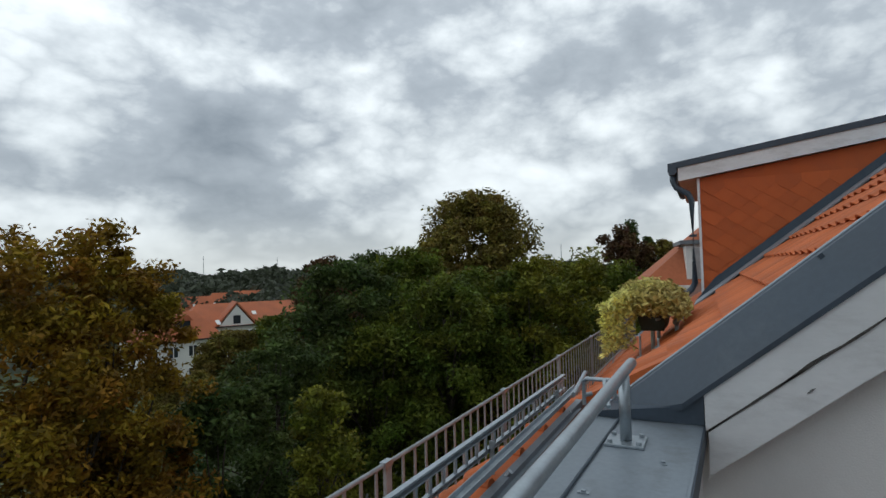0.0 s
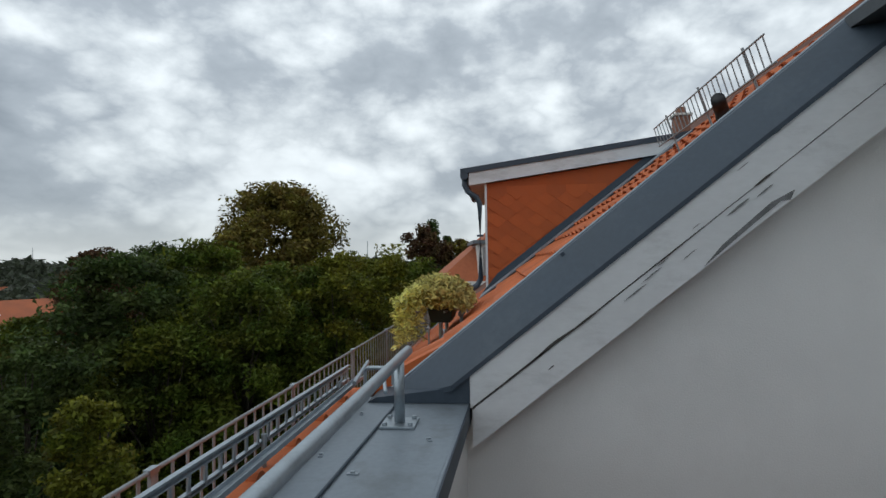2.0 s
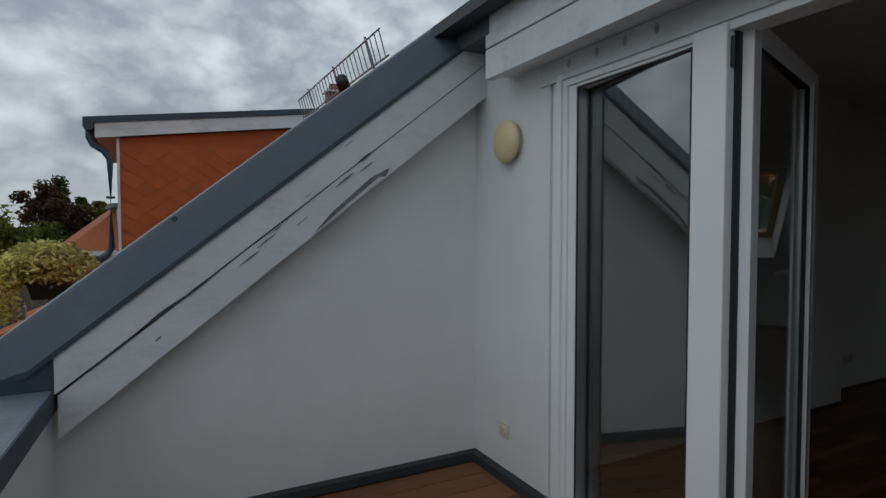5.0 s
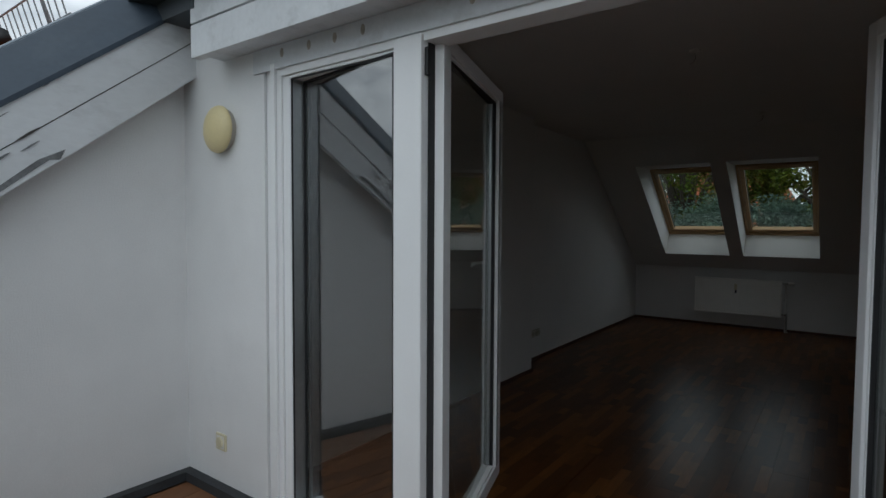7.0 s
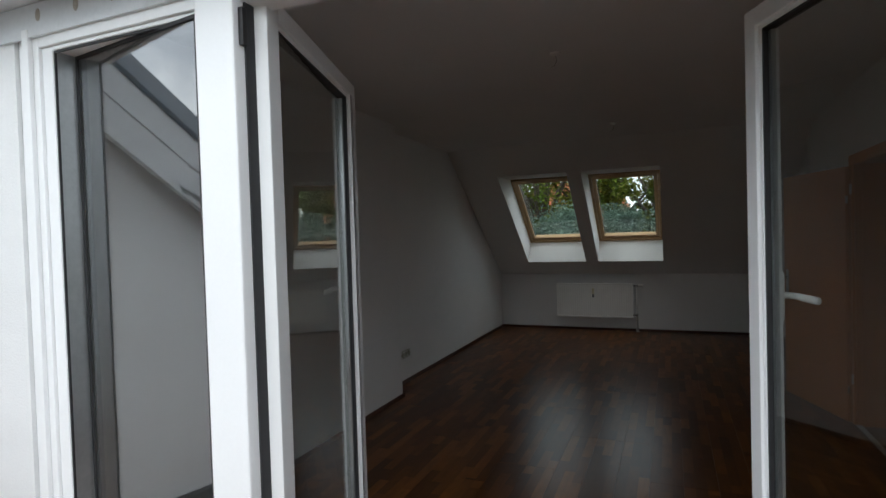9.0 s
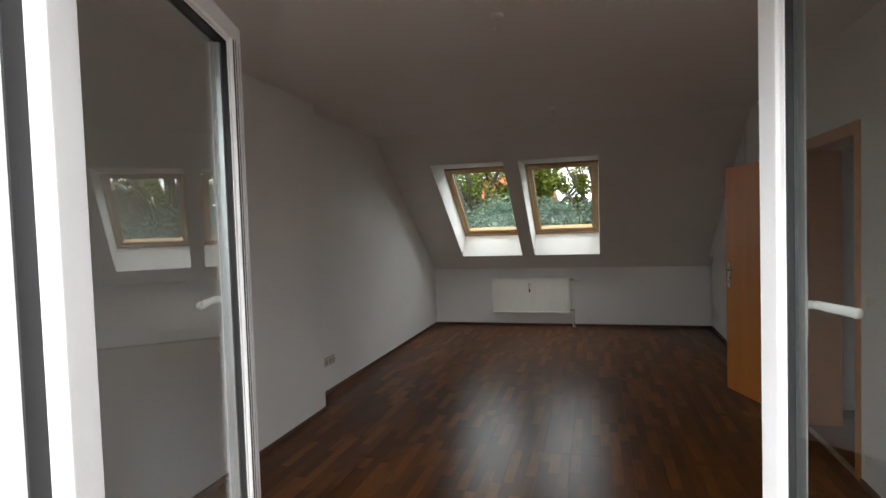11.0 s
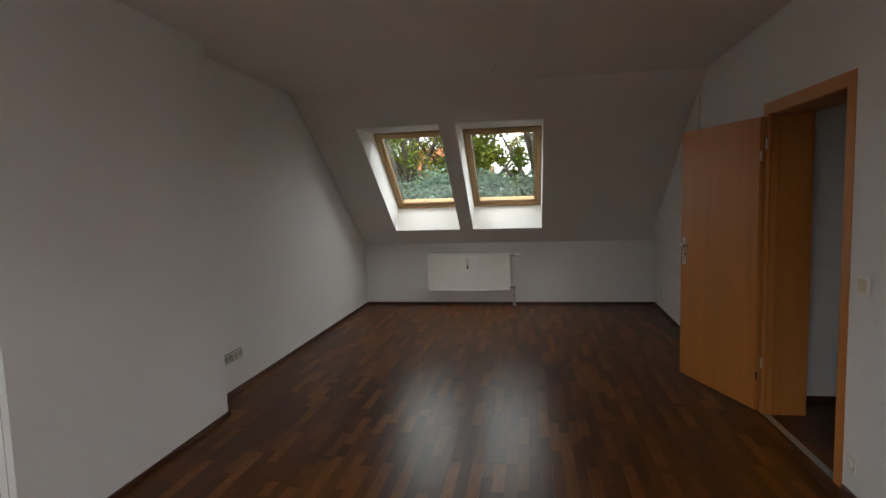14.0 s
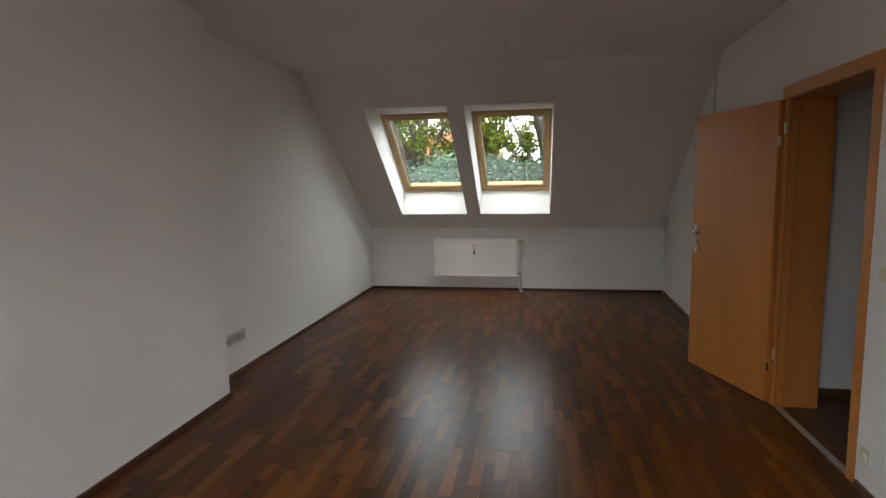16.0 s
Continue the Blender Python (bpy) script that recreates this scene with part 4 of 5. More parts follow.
def radiator():
    x0, x1, z0, z1 = 0.838, 2.000, 0.175, 0.705
    t = thing("radiator", (x0, BACK, 0), "white ribbed panel radiator with a heat meter under the skylights", "radiator")
    w = x1 - x0
    yb = -0.045
    bm = bmesh.new()
    # fluted front: shallow ribs
    n = 34
    pts = []
    for k in range(n):
        a = 0.012 + (w - 0.024) * k / n
        s = (w - 0.024) / n
        pts += [(a, -0.100), (a + s * 0.28, -0.100), (a + s * 0.40, -0.1020), (a + s * 0.88, -0.1020)]
    pts += [(w - 0.012, -0.100), (w - 0.012, yb), (0.012, yb)]
    prism(bm, pts, "z", z0 + 0.02, z1 - 0.03)
    part("panel", bm, M_RAD, t)
    part("top_grille", boxes((0, w, -0.112, yb + 0.004, z1 - 0.028, z1), bevel=0.004), M_RAD, t)
    part("bottom_edge", boxes((0.004, w - 0.004, -0.109, yb, z0, z0 + 0.022), bevel=0.004), M_RAD, t)
    for a in (0.0, w - 0.012):
        part("side_cover", boxes((a + 0.0005, a + 0.0115, -0.110, yb + 0.002, z0 + 0.004, z1 - 0.029), bevel=0.002), M_RAD, t)
    for a in (0.2, w - 0.2):
        part("bracket", boxes((a - 0.02, a + 0.02, yb, -0.001, z0 + 0.05, z1 - 0.06)), M_RAD, t)
    hm = part("heat_meter", boxes((0.555, 0.590, -0.138, -0.107, z1 - 0.165, z1 - 0.075), bevel=0.005), M_OUTLET, t, "white heat cost meter")
    part("meter_foot", boxes((0.560, 0.585, -0.118, -0.107, z1 - 0.215, z1 - 0.166), bevel=0.003), M_DARKSTEEL, hm)
    v = part("valve", tubes(([(w, -0.075, z1 - 0.030), (w + 0.075, -0.075, z1 - 0.030)], 0.012)), M_STEEL, t, "steel radiator valve")
    part("thermostat", tubes(([(w + 0.070, -0.075, z1 - 0.030), (w + 0.085, -0.075, z1 - 0.030), (w + 0.125, -0.075, z1 - 0.030), (w + 0.150, -0.075, z1 - 0.030)], [0.018, 0.023, 0.022, 0.016]), seg=16), M_RAD, v, "white thermostat head", smooth=False)
    part("return_pipe", tubes(([(w, -0.075, z0 + 0.045), (w + 0.050, -0.075, z0 + 0.045), (w + 0.060, -0.075, z0 + 0.03), (w + 0.062, -0.075, FLOOR)], 0.010), ([(w + 0.040, -0.075, z0 + 0.045), (w + 0.075, -0.075, z0 + 0.045)], 0.018)), M_STEEL, t)
    part("feed_pipe", tubes(([(w + 0.045, -0.075, z1 - 0.030), (w + 0.045, -0.045, z1 - 0.06), (w + 0.045, -0.030, z0 + 0.1), (w + 0.040, -0.030, FLOOR)], 0.008)), M_RAD, t)
    part("floor_rose", tubes(([(w + 0.062, -0.075, FLOOR), (w + 0.062, -0.075, FLOOR + 0.012)], 0.024), seg=16), M_RAD, t)


radiator()

# ---------------------------------------------------------------- beech door


def room_door():
    wx = right_x(3.54)
    f = thing("door_lining", (wx, 3.54, FLOOR), "beech veneer door lining with wide architrave", "door frame", kind="structure")
    hy, H = 0.45, DOORH - FLOOR
    # architrave on the room side, lining through the wall
    part("architrave_near", boxes((-0.018, 0.0, -hy - 0.075, -hy, 0, H + 0.045), bevel=0.003), M_BEECH, f)
    part("architrave_far", boxes((-0.018, 0.0, hy, hy + 0.075, 0, H + 0.045), bevel=0.003), M_BEECH, f)
    part("architrave_head", boxes((-0.0185, 0.0, -hy, hy, H - 0.03, H + 0.045), bevel=0.003), M_BEECH, f)
    part("lining_near", boxes((0.001, 0.256, -hy - 0.018, -hy + 0.012, 0, H - 0.03)), M_BEECHDARK, f)
    part("lining_far", boxes((0.001, 0.256, hy - 0.012, hy + 0.018, 0, H - 0.03)), M_BEECHDARK, f)
    part("lining_head", boxes((0.001, 0.256, -hy, hy, H - 0.031, H - 0.004)), M_BEECHDARK, f)
    part("stop", boxes((0.045, 0.060, hy - 0.024, hy - 0.012, 0, H - 0.032)), M_BEECHDARK, f)
    part("threshold_strip", boxes((-0.010, 0.030, -hy, hy, 0.0005, 0.006), bevel=0.002), M_ALU, f, "worn metal threshold strip")
    for z in (0.32, 1.78):
        part("hinge", tubes(([(-0.026, hy - 0.004, z), (-0.026, hy - 0.004, z + 0.075)], 0.008)), M_STEEL, f)
    # the leaf, swung open into the room
    lx, ly = wx - 0.030, 3.99
    ang = math.degrees(math.atan2(4.845 - 4.03, 3.535 - lx))
    d = thing("room_door", (lx, 4.035, FLOOR + 0.012), "beech veneer room door standing wide open", "door", rz=ang)
    part("leaf", boxes((0.0, 0.86, -0.020, 0.020, 0, 1.985), bevel=0.003), M_BEECH, d)
    part("rebate", boxes((-0.012, 0.0, -0.020, 0.004, 0.004, 1.98)), M_BEECHDARK, d)
    for side in (-1, 1):
        y = 0.0205 * side
        pl = part("handle", boxes((0.785, 0.825, min(y, y + 0.008 * side), max(y, y + 0.008 * side), 0.92, 1.14), bevel=0.002), M_STEEL, d, "brushed steel handle with long plate")
        part("lever", tubes(([(0.805, y + 0.006 * side, 1.085), (0.805, y + 0.045 * side, 1.085), (0.795, y + 0.052 * side, 1.085), (0.69, y + 0.052 * side, 1.083)], 0.009)), M_STEEL, pl, smooth=True)
        part("keyhole", boxes((0.801, 0.809, min(y + 0.0082 * side, y + 0.009 * side), max(y + 0.0082 * side, y + 0.009 * side), 0.96, 0.985)), M_BLACK, pl)
    for z in (0.22, 1.70):
        part("hinge_pin", tubes(([(-0.010, 0.018, z), (-0.010, 0.018, z + 0.06)], 0.008)), M_STEEL, d)


room_door()
outlet((LEFT, 4.085, 0.272), 90, 4, "row of four pale cream wall sockets above the skirting", M_SOCKET, "wall_socket")
outlet((right_x(7.38), 7.38, 0.225), -90, 1, "small cream wall socket near the corner", M_SWITCH, "wall_socket")
outlet((right_x(2.93), 2.93, 0.146), -90, 1, "cream wall socket beside the door", M_SWITCH, "wall_socket")


def light_switch(place, rz):
    t = thing("light_switch", place, "white rocker light switch beside the door", "light switch", rz=rz)
    pl = part("plate", boxes((-0.0405, 0.0405, -0.010, -0.0005, -0.0405, 0.0405), bevel=0.003), M_SWITCH, t)
    part("rocker", boxes((-0.028, 0.028, -0.016, -0.0105, -0.028, 0.028), bevel=0.003), M_OUTLET, pl)


light_switch((right_x(2.885), 2.885, 1.03), -90)


def ceiling_outlet(x, y):
    t = thing("ceiling_outlet", (x, y, CEILZ), "white ceiling outlet with a short hanging wire", "ceiling outlet", "ceiling outlets")
    part("rose", tubes(([(0, 0, 0), (0, 0, -0.012), (0, 0, -0.02)], [0.034, 0.032, 0.018]), seg=20), M_SWITCH, t)
    part("wire", tubes(([(0.0, 0, -0.018), (0.006, 0.0, -0.05), (-0.012, 0.006, -0.075), (-0.03, 0.004, -0.082)], 0.0035), seg=6), M_LAMPBASE, t)


for x, y in ((2.03, 4.68), (1.92, 2.26)):
    ceiling_outlet(x, y)

# ---------------------------------------------------------------- roofs and the building below
GROUND = -12.0
# slab under the tiles, coloured dark for the shade between them
structure("roof_west", prism(bmesh.new(), [(-3.42, roof_z(-3.42) - 0.045), (RIDGE_Y, roof_z(RIDGE_Y) - 0.045), (RIDGE_Y, roof_z(RIDGE_Y) - 0.25), (-3.42, roof_z(-3.42) - 0.2)], "x", -22, CH + 0.1), M_TILESHADE, "orange tiled roof slope beside the terrace", "roof")
roof_ob = bpy.data.objects["roof_west"]
# same shade-coloured slab below the eave tiles
structure("roof_terrace_eave", prism(bmesh.new(), [(-3.42, tile_z(1, -3.42) - 0.045), (-2.46, tile_z(1, -2.46) - 0.045), (-2.46, roof_z(-2.46) - 0.25), (-3.42, roof_z(-3.42) - 0.2)], "x", CH + 0.1, 4.3), M_TILESHADE, "orange tiled eave below the parapet", "roof")
eave_ob = bpy.data.objects["roof_terrace_eave"]
structure("roof_east", prism(bmesh.new(), [(-3.42, roof_z(-3.42)), (RIDGE_Y, roof_z(RIDGE_Y)), (RIDGE_Y, roof_z(RIDGE_Y) - 0.2), (-3.42, roof_z(-3.42) - 0.2)], "x", 4.3, 16), M_HOUSEROOF, "orange tiled roof beyond the terrace", "roof")
bm = bmesh.new()
for x0, x1 in ((-22, LEFT - 0.002), (4.082, 16)):
    prism(bm, [(RIDGE_Y, roof_z(RIDGE_Y)), (8.6, cover_z(8.6)), (8.6, cover_z(8.6) - 0.2), (RIDGE_Y, roof_z(RIDGE_Y) - 0.2)], "x", x0, x1)
prism(bm, [(RIDGE_Y, roof_z(RIDGE_Y)), (SLOPE0, cover_z(SLOPE0) + 0.01), (SLOPE0, cover_z(SLOPE0) - 0.1), (RIDGE_Y, roof_z(RIDGE_Y) - 0.2)], "x", LEFT, 4.08)
structure("roof_rear", bm, M_HOUSEROOF, "orange tiled rear roof slope", "roof")
structure("building_wall", boxes((-22, 16, -3.25, -3.0, GROUND, -0.15), (-22, 16, 8.1, 8.3, GROUND, 0.75), (-22, -21.8, -3.0, 8.1, GROUND, 0.2), (15.8, 16, -3.0, 8.1, GROUND, 0.2)), M_HOUSEWALL, "cream rendered wall of the apartment building")
structure("gable_wall", prism(bmesh.new(), [(-3.0, -0.2), (RIDGE_Y, roof_z(RIDGE_Y) - 0.2), (8.3, 0.7)], "x", 15.6, 15.8), M_HOUSEWALL, "rendered gable of the apartment building")
structure("gable_wall_west", prism(bmesh.new(), [(-3.0, -0.2), (RIDGE_Y, roof_z(RIDGE_Y) - 0.2), (8.3, 0.7)], "x", -21.8, -21.6), M_HOUSEWALL, "rendered gable of the apartment building")
structure("attic_slab", boxes((-21.6, 15.6, -3.0, 8.1, -0.5, -0.31)), M_HOUSEWALL, "concrete slab under the attic", "floor")
structure("eave_gutter", tubes(([(-22, -3.47, roof_z(-3.42) - 0.10), (16, -3.47, roof_z(-3.42) - 0.10)], 0.06), seg=12), M_ZINC, "grey zinc eave gutter", "gutter")

bm = boxes((-0.12, 4.3, -2.60, -2.531, 0.60, 0.890))
for k in range(14):
    xr = 3.95 - 0.30 * k
    tube(bm, [(xr + 0.083, -2.61, 0.872), (xr + 0.083, -2.532, 0.876)], 0.034, 10)
structure("tile_bedding", bm, M_TILE, "orange mortar bedding along the tile edge", "roof edge")
structure("tile_bedding_verge", prism(bmesh.new(), [(y, tile_z(-0.4, y) - (0.16 if k > 5 else 0.008)) for k, y in enumerate((-3.40, -2.9, -2.45, -2.0, -1.6, -1.2, -1.2, -1.6, -2.0, -2.45, -2.9, -3.40))], "x", -0.255, -0.112), M_TILE, "orange mortar bedding beside the verge", "roof edge")

# dormer of the neighbouring flat
DX, DY = -5.915, -2.03


def slope_y(z):
    return (z - EAVE_A) / EAVE_B


def dormer():
    t = thing("dormer", (DX, DY, 1.1), "flat roofed dormer clad in orange scalloped slates", "dormer")
    inv = t.matrix_world.inverted()

    def put(name, bm, m, parent=t, label="", smooth=False):
        bmesh.ops.transform(bm, matrix=inv, verts=bm.verts[:])
        return part(name, bm, m, parent, label, smooth)

    def ft(y):
        return 2.715 + 0.135 * (y - DY)
    yb = 0.75
    side = put("cheek", prism(bmesh.new(), [(DY, roof_z(DY) - 0.1), (DY, ft(DY)), (yb, ft(yb)), (yb, roof_z(yb) - 0.1)], "x", DX - 3.2, DX), M_SLATE)
    put("fascia", prism(bmesh.new(), [(-2.29, ft(-2.29) + 0.01), (-2.29, ft(-2.29) + 0.20), (yb + 0.4, ft(yb + 0.4) + 0.20), (yb + 0.4, ft(yb + 0.4) + 0.01)], "x", DX + 0.06, DX + 0.09), M_BOARD, label="flaking white verge board")
    put("soffit", prism(bmesh.new(), [(-2.29, ft(-2.29) + 0.02), (-2.29, ft(-2.29) + 0.10), (yb, ft(yb) + 0.10), (yb, ft(yb) + 0.02)], "x", DX - 3.2, DX + 0.059), M_BOARD)
    put("roof_sheet", prism(bmesh.new(), [(-2.42, ft(-2.42) + 0.202), (-2.42, ft(-2.42) + 0.285), (yb + 0.5, ft(yb + 0.5) + 0.285), (yb + 0.5, ft(yb + 0.5) + 0.202)], "x", DX - 3.2, DX + 0.11), M_ZINC)
    put("corner_trim", boxes((DX - 0.03, DX + 0.012, DY - 0.022, DY + 0.012, roof_z(DY) - 0.1, ft(DY))), M_BOARD)
    put("base_flashing", prism(bmesh.new(), [(DY - 0.1, roof_z(DY - 0.1) - 0.05), (DY - 0.1, roof_z(DY - 0.1) + 0.04), (DY + 0.15, roof_z(DY + 0.15) + 0.16), (yb, roof_z(yb) + 0.16), (yb, roof_z(yb) - 0.05)], "x", DX + 0.0205, DX + 0.034), M_ZINC)
    put("base_apron", prism(bmesh.new(), [(DY - 0.1, roof_z(DY - 0.1) + 0.020), (DY - 0.1, roof_z(DY - 0.1) + 0.040), (yb, roof_z(yb) + 0.040), (yb, roof_z(yb) + 0.020)], "x", DX + 0.034, DX + 0.95), M_ZINCSILL)
    g = put("gutter", tubes(([(DX - 3.2, -2.36, ft(-2.36) + 0.17), (DX + 0.12, -2.36, ft(-2.36) + 0.17)], 0.062), seg=14), M_ZINC)
    put("downpipe", tubes(([(DX + 0.02, -2.36, ft(-2.36) + 0.15), (DX + 0.02, -2.36, ft(-2.36) + 0.03), (DX + 0.02, -2.32, ft(-2.36) - 0.06), (DX + 0.02, -2.17, ft(-2.36) - 0.16), (DX + 0.02, -2.13, ft(-2.36) - 0.26), (DX + 0.02, -2.13, 1.25), (DX + 0.03, -2.18, 1.16), (DX + 0.06, -2.28, 1.08)], 0.042), seg=14), M_ZINC, smooth=True)
    put("pipe_clip", boxes((DX - 0.03, DX + 0.07, -2.18, -2.08, 1.9, 1.93)), M_ZINC)
    # scalloped slates, laid in diagonal courses
    s = 0.30
    mesh = None
    row, z = 0, ft(DY) - 0.14
    while z > 0.95:
        y = DY + 0.17 + (0.15 if row % 2 else 0.0)
        while y < 0.7:
            if z - 0.10 > roof_z(y) - 0.02 and z + 0.05 < ft(y):
                if mesh is None:
                    bm = bmesh.new()
                    pts = [(-0.150, 0.10), (-0.150, 0.0), (-0.100, -0.045), (-0.035, -0.095), (0.0, -0.115), (0.035, -0.095), (0.100, -0.045), (0.150, 0.0), (0.150, 0.10)]
                    prism(bm, pts, "x", 0.0, 0.008)
                    mesh = bpy.data.meshes.new("slate")
                    bmesh.ops.recalc_face_normals(bm, faces=bm.faces[:])
                    bm.to_mesh(mesh)
                    bm.free()
                    mesh.materials.append(M_SLATE)
                o = new("slate", mesh)
                o.parent = side
                o.matrix_world = inv @ pose(DX + 0.003, y, z, 0, -3.2, 0)
            y += s
        z -= 0.105
        row += 1


dormer()


def chimney():
    x, y = -7.0, 1.25
    t = thing("chimney", (x, y, roof_z(y) - 0.3), "small brick chimney with a pale capping", "chimney")
    part("shaft", boxes((-0.12, 0.12, -0.12, 0.12, 0.0, 0.62), bevel=0.01), M_BRICK, t)
    part("cap", boxes((-0.15, 0.15, -0.15, 0.15, 0.62, 0.66), bevel=0.01), M_HOUSEWALL, t)
    part("pot", tubes(([(0, 0, 0.67), (0, 0, 0.78)], [0.09, 0.08]), seg=12), M_BRICK, t)


chimney()


def planter():
    x, y = -3.35, -2.45
    z0 = roof_z(y) + 0.17
    t = thing("planter_box", (x, y, z0), "dark green planter overgrown with variegated yellow ivy", "planter")
    part("trough", loft([[(-0.36, -0.10, 0), (0.30, -0.10, 0), (0.30, 0.10, 0), (-0.36, 0.10, 0)], [(-0.40, -0.13, 0.14), (0.34, -0.13, 0.14), (0.34, 0.13, 0.14), (-0.40, 0.13, 0.14)]]), M_GREENBOX, t)
    for sx in (-0.35, 0.28):
        part("stand", tubes(([(sx, 0, -0.18), (sx, 0, 0.0)], 0.02), seg=8), M_GALV, t)
    rnd = np.random.RandomState(5)
    n = 9000
    u = rnd.uniform(-1, 1, n)
    a = rnd.uniform(0.0, math.pi, n)
    r = 0.34 * rnd.rand(n) ** 0.4
    c = np.stack([u * 0.66 + 0.03 * rnd.randn(n), np.cos(a) * r * 1.1 - 0.04, 0.17 + np.sin(a) * r * (0.92 - 0.35 * u ** 2) + 0.02 * rnd.randn(n)], 1)
    k = 1100
    hang = np.stack([rnd.uniform(-0.55, 0.62, k), -0.36 - 0.10 * rnd.rand(k), 0.26 - 0.50 * rnd.rand(k) ** 1.6], 1)
    hang2 = np.stack([0.50 + 0.14 * rnd.rand(300), rnd.uniform(-0.42, -0.12, 300), 0.2 - 0.35 * rnd.rand(300)], 1)
    leaf_cloud("ivy", np.concatenate([c, hang, hang2]), 0.021, LEAF["ivy"], t, rnd, "yellow and green variegated ivy leaves", lean=0.5)


def leaf_cloud(name, centres, size, material, parent, rnd, label="", lean=0.0, longer=1.5):
    """One mesh of small four-sided leaves at the given centres, turned at random."""
    n = len(centres)
    nrm = rnd.randn(n, 3)
    nrm[:, 2] = np.abs(nrm[:, 2]) + lean
    nrm /= np.linalg.norm(nrm, axis=1)[:, None]
    t1 = np.cross(nrm, rnd.randn(n, 3))
    t1 /= np.linalg.norm(t1, axis=1)[:, None] + 1e-9
    t2 = np.cross(nrm, t1)
    s = size * rnd.uniform(0.6, 1.35, n)[:, None]
    quad = np.stack([centres + t1 * s * longer, centres + t2 * s * 0.62 + nrm * s * 0.15, centres - t1 * s * longer, centres - t2 * s * 0.62 + nrm * s * 0.15], 1).reshape(-1, 3)
    me = bpy.data.meshes.new(name)
    me.vertices.add(4 * n)
    me.vertices.foreach_set("co", quad.astype(np.float32).ravel())
    me.loops.add(4 * n)
    me.loops.foreach_set("vertex_index", np.arange(4 * n, dtype=np.int32))
    me.polygons.add(n)
    me.polygons.foreach_set("loop_start", np.arange(0, 4 * n, 4, dtype=np.int32))
    me.update(calc_edges=True)
    me.validate()
    me.materials.append(material)
    ob = new(name, me)
    ob.parent = parent
    if label:
        ob["label"] = label
    return ob


planter()


def roof_handrail():
    t = thing("roof_handrail", (-3.4, -2.3, roof_z(-2.3)), "galvanised pipe rail with posts beside the planter", "handrail", "parapet rail")
    z = 0.14
    part("rail", tubes(([(0.35, 0.06, z), (-1.8, 0.06, z + 0.02)], 0.03), seg=14), M_GALV, t, smooth=True)
    part("cross_bar", tubes(([(0.45, -0.10, z + 0.03), (0.05, 0.03, z + 0.05)], 0.012)), M_GALV, t)
    for x in (0.25, -0.9):
        part("post", tubes(([(x, 0.06, -0.06), (x, 0.06, z)], 0.018)), M_GALV, t)
    for x, y in ((0.75, -0.22), (0.95, -0.05)):
        part("foot", tubes(([(x, y, -0.2), (x, y, 0.05), (x + 0.05, y, 0.06)], 0.010)), M_GALV, t)
        part("foot_plate", boxes((x - 0.06, x + 0.06, y - 0.03, y + 0.03, y * EAVE_B + 0.015, y * EAVE_B + 0.03)), M_GALV, t)


roof_handrail()

# ---------------------------------------------------------------- ground, houses, trees
bm = bmesh.new()
bmesh.ops.create_circle(bm, cap_ends=True, segments=64, radius=3000, matrix=Matrix.Translation((0, 0, GROUND)))
structure("ground", bm, M_GROUND, "grassy ground reaching the horizon", "ground")
bm = bmesh.new()
prism(bm, [(-60, -23.5), (40, -17.5), (40, -11.5), (-60, -17.5)], "z", GROUND + 0.004, GROUND + 0.03)
structure("road", bm, mat("asphalt_road", (0.055, 0.055, 0.056), 0.9, vary=0.2, scale=0.8, fine=20), "grey asphalt road between the trees", "road")
EYE0 = Vector((2.562, -1.925, 1.528))


def from_eye(az, dist):
    a = radians(az)
    return EYE0.x - math.sin(a) * dist, EYE0.y - math.cos(a) * dist


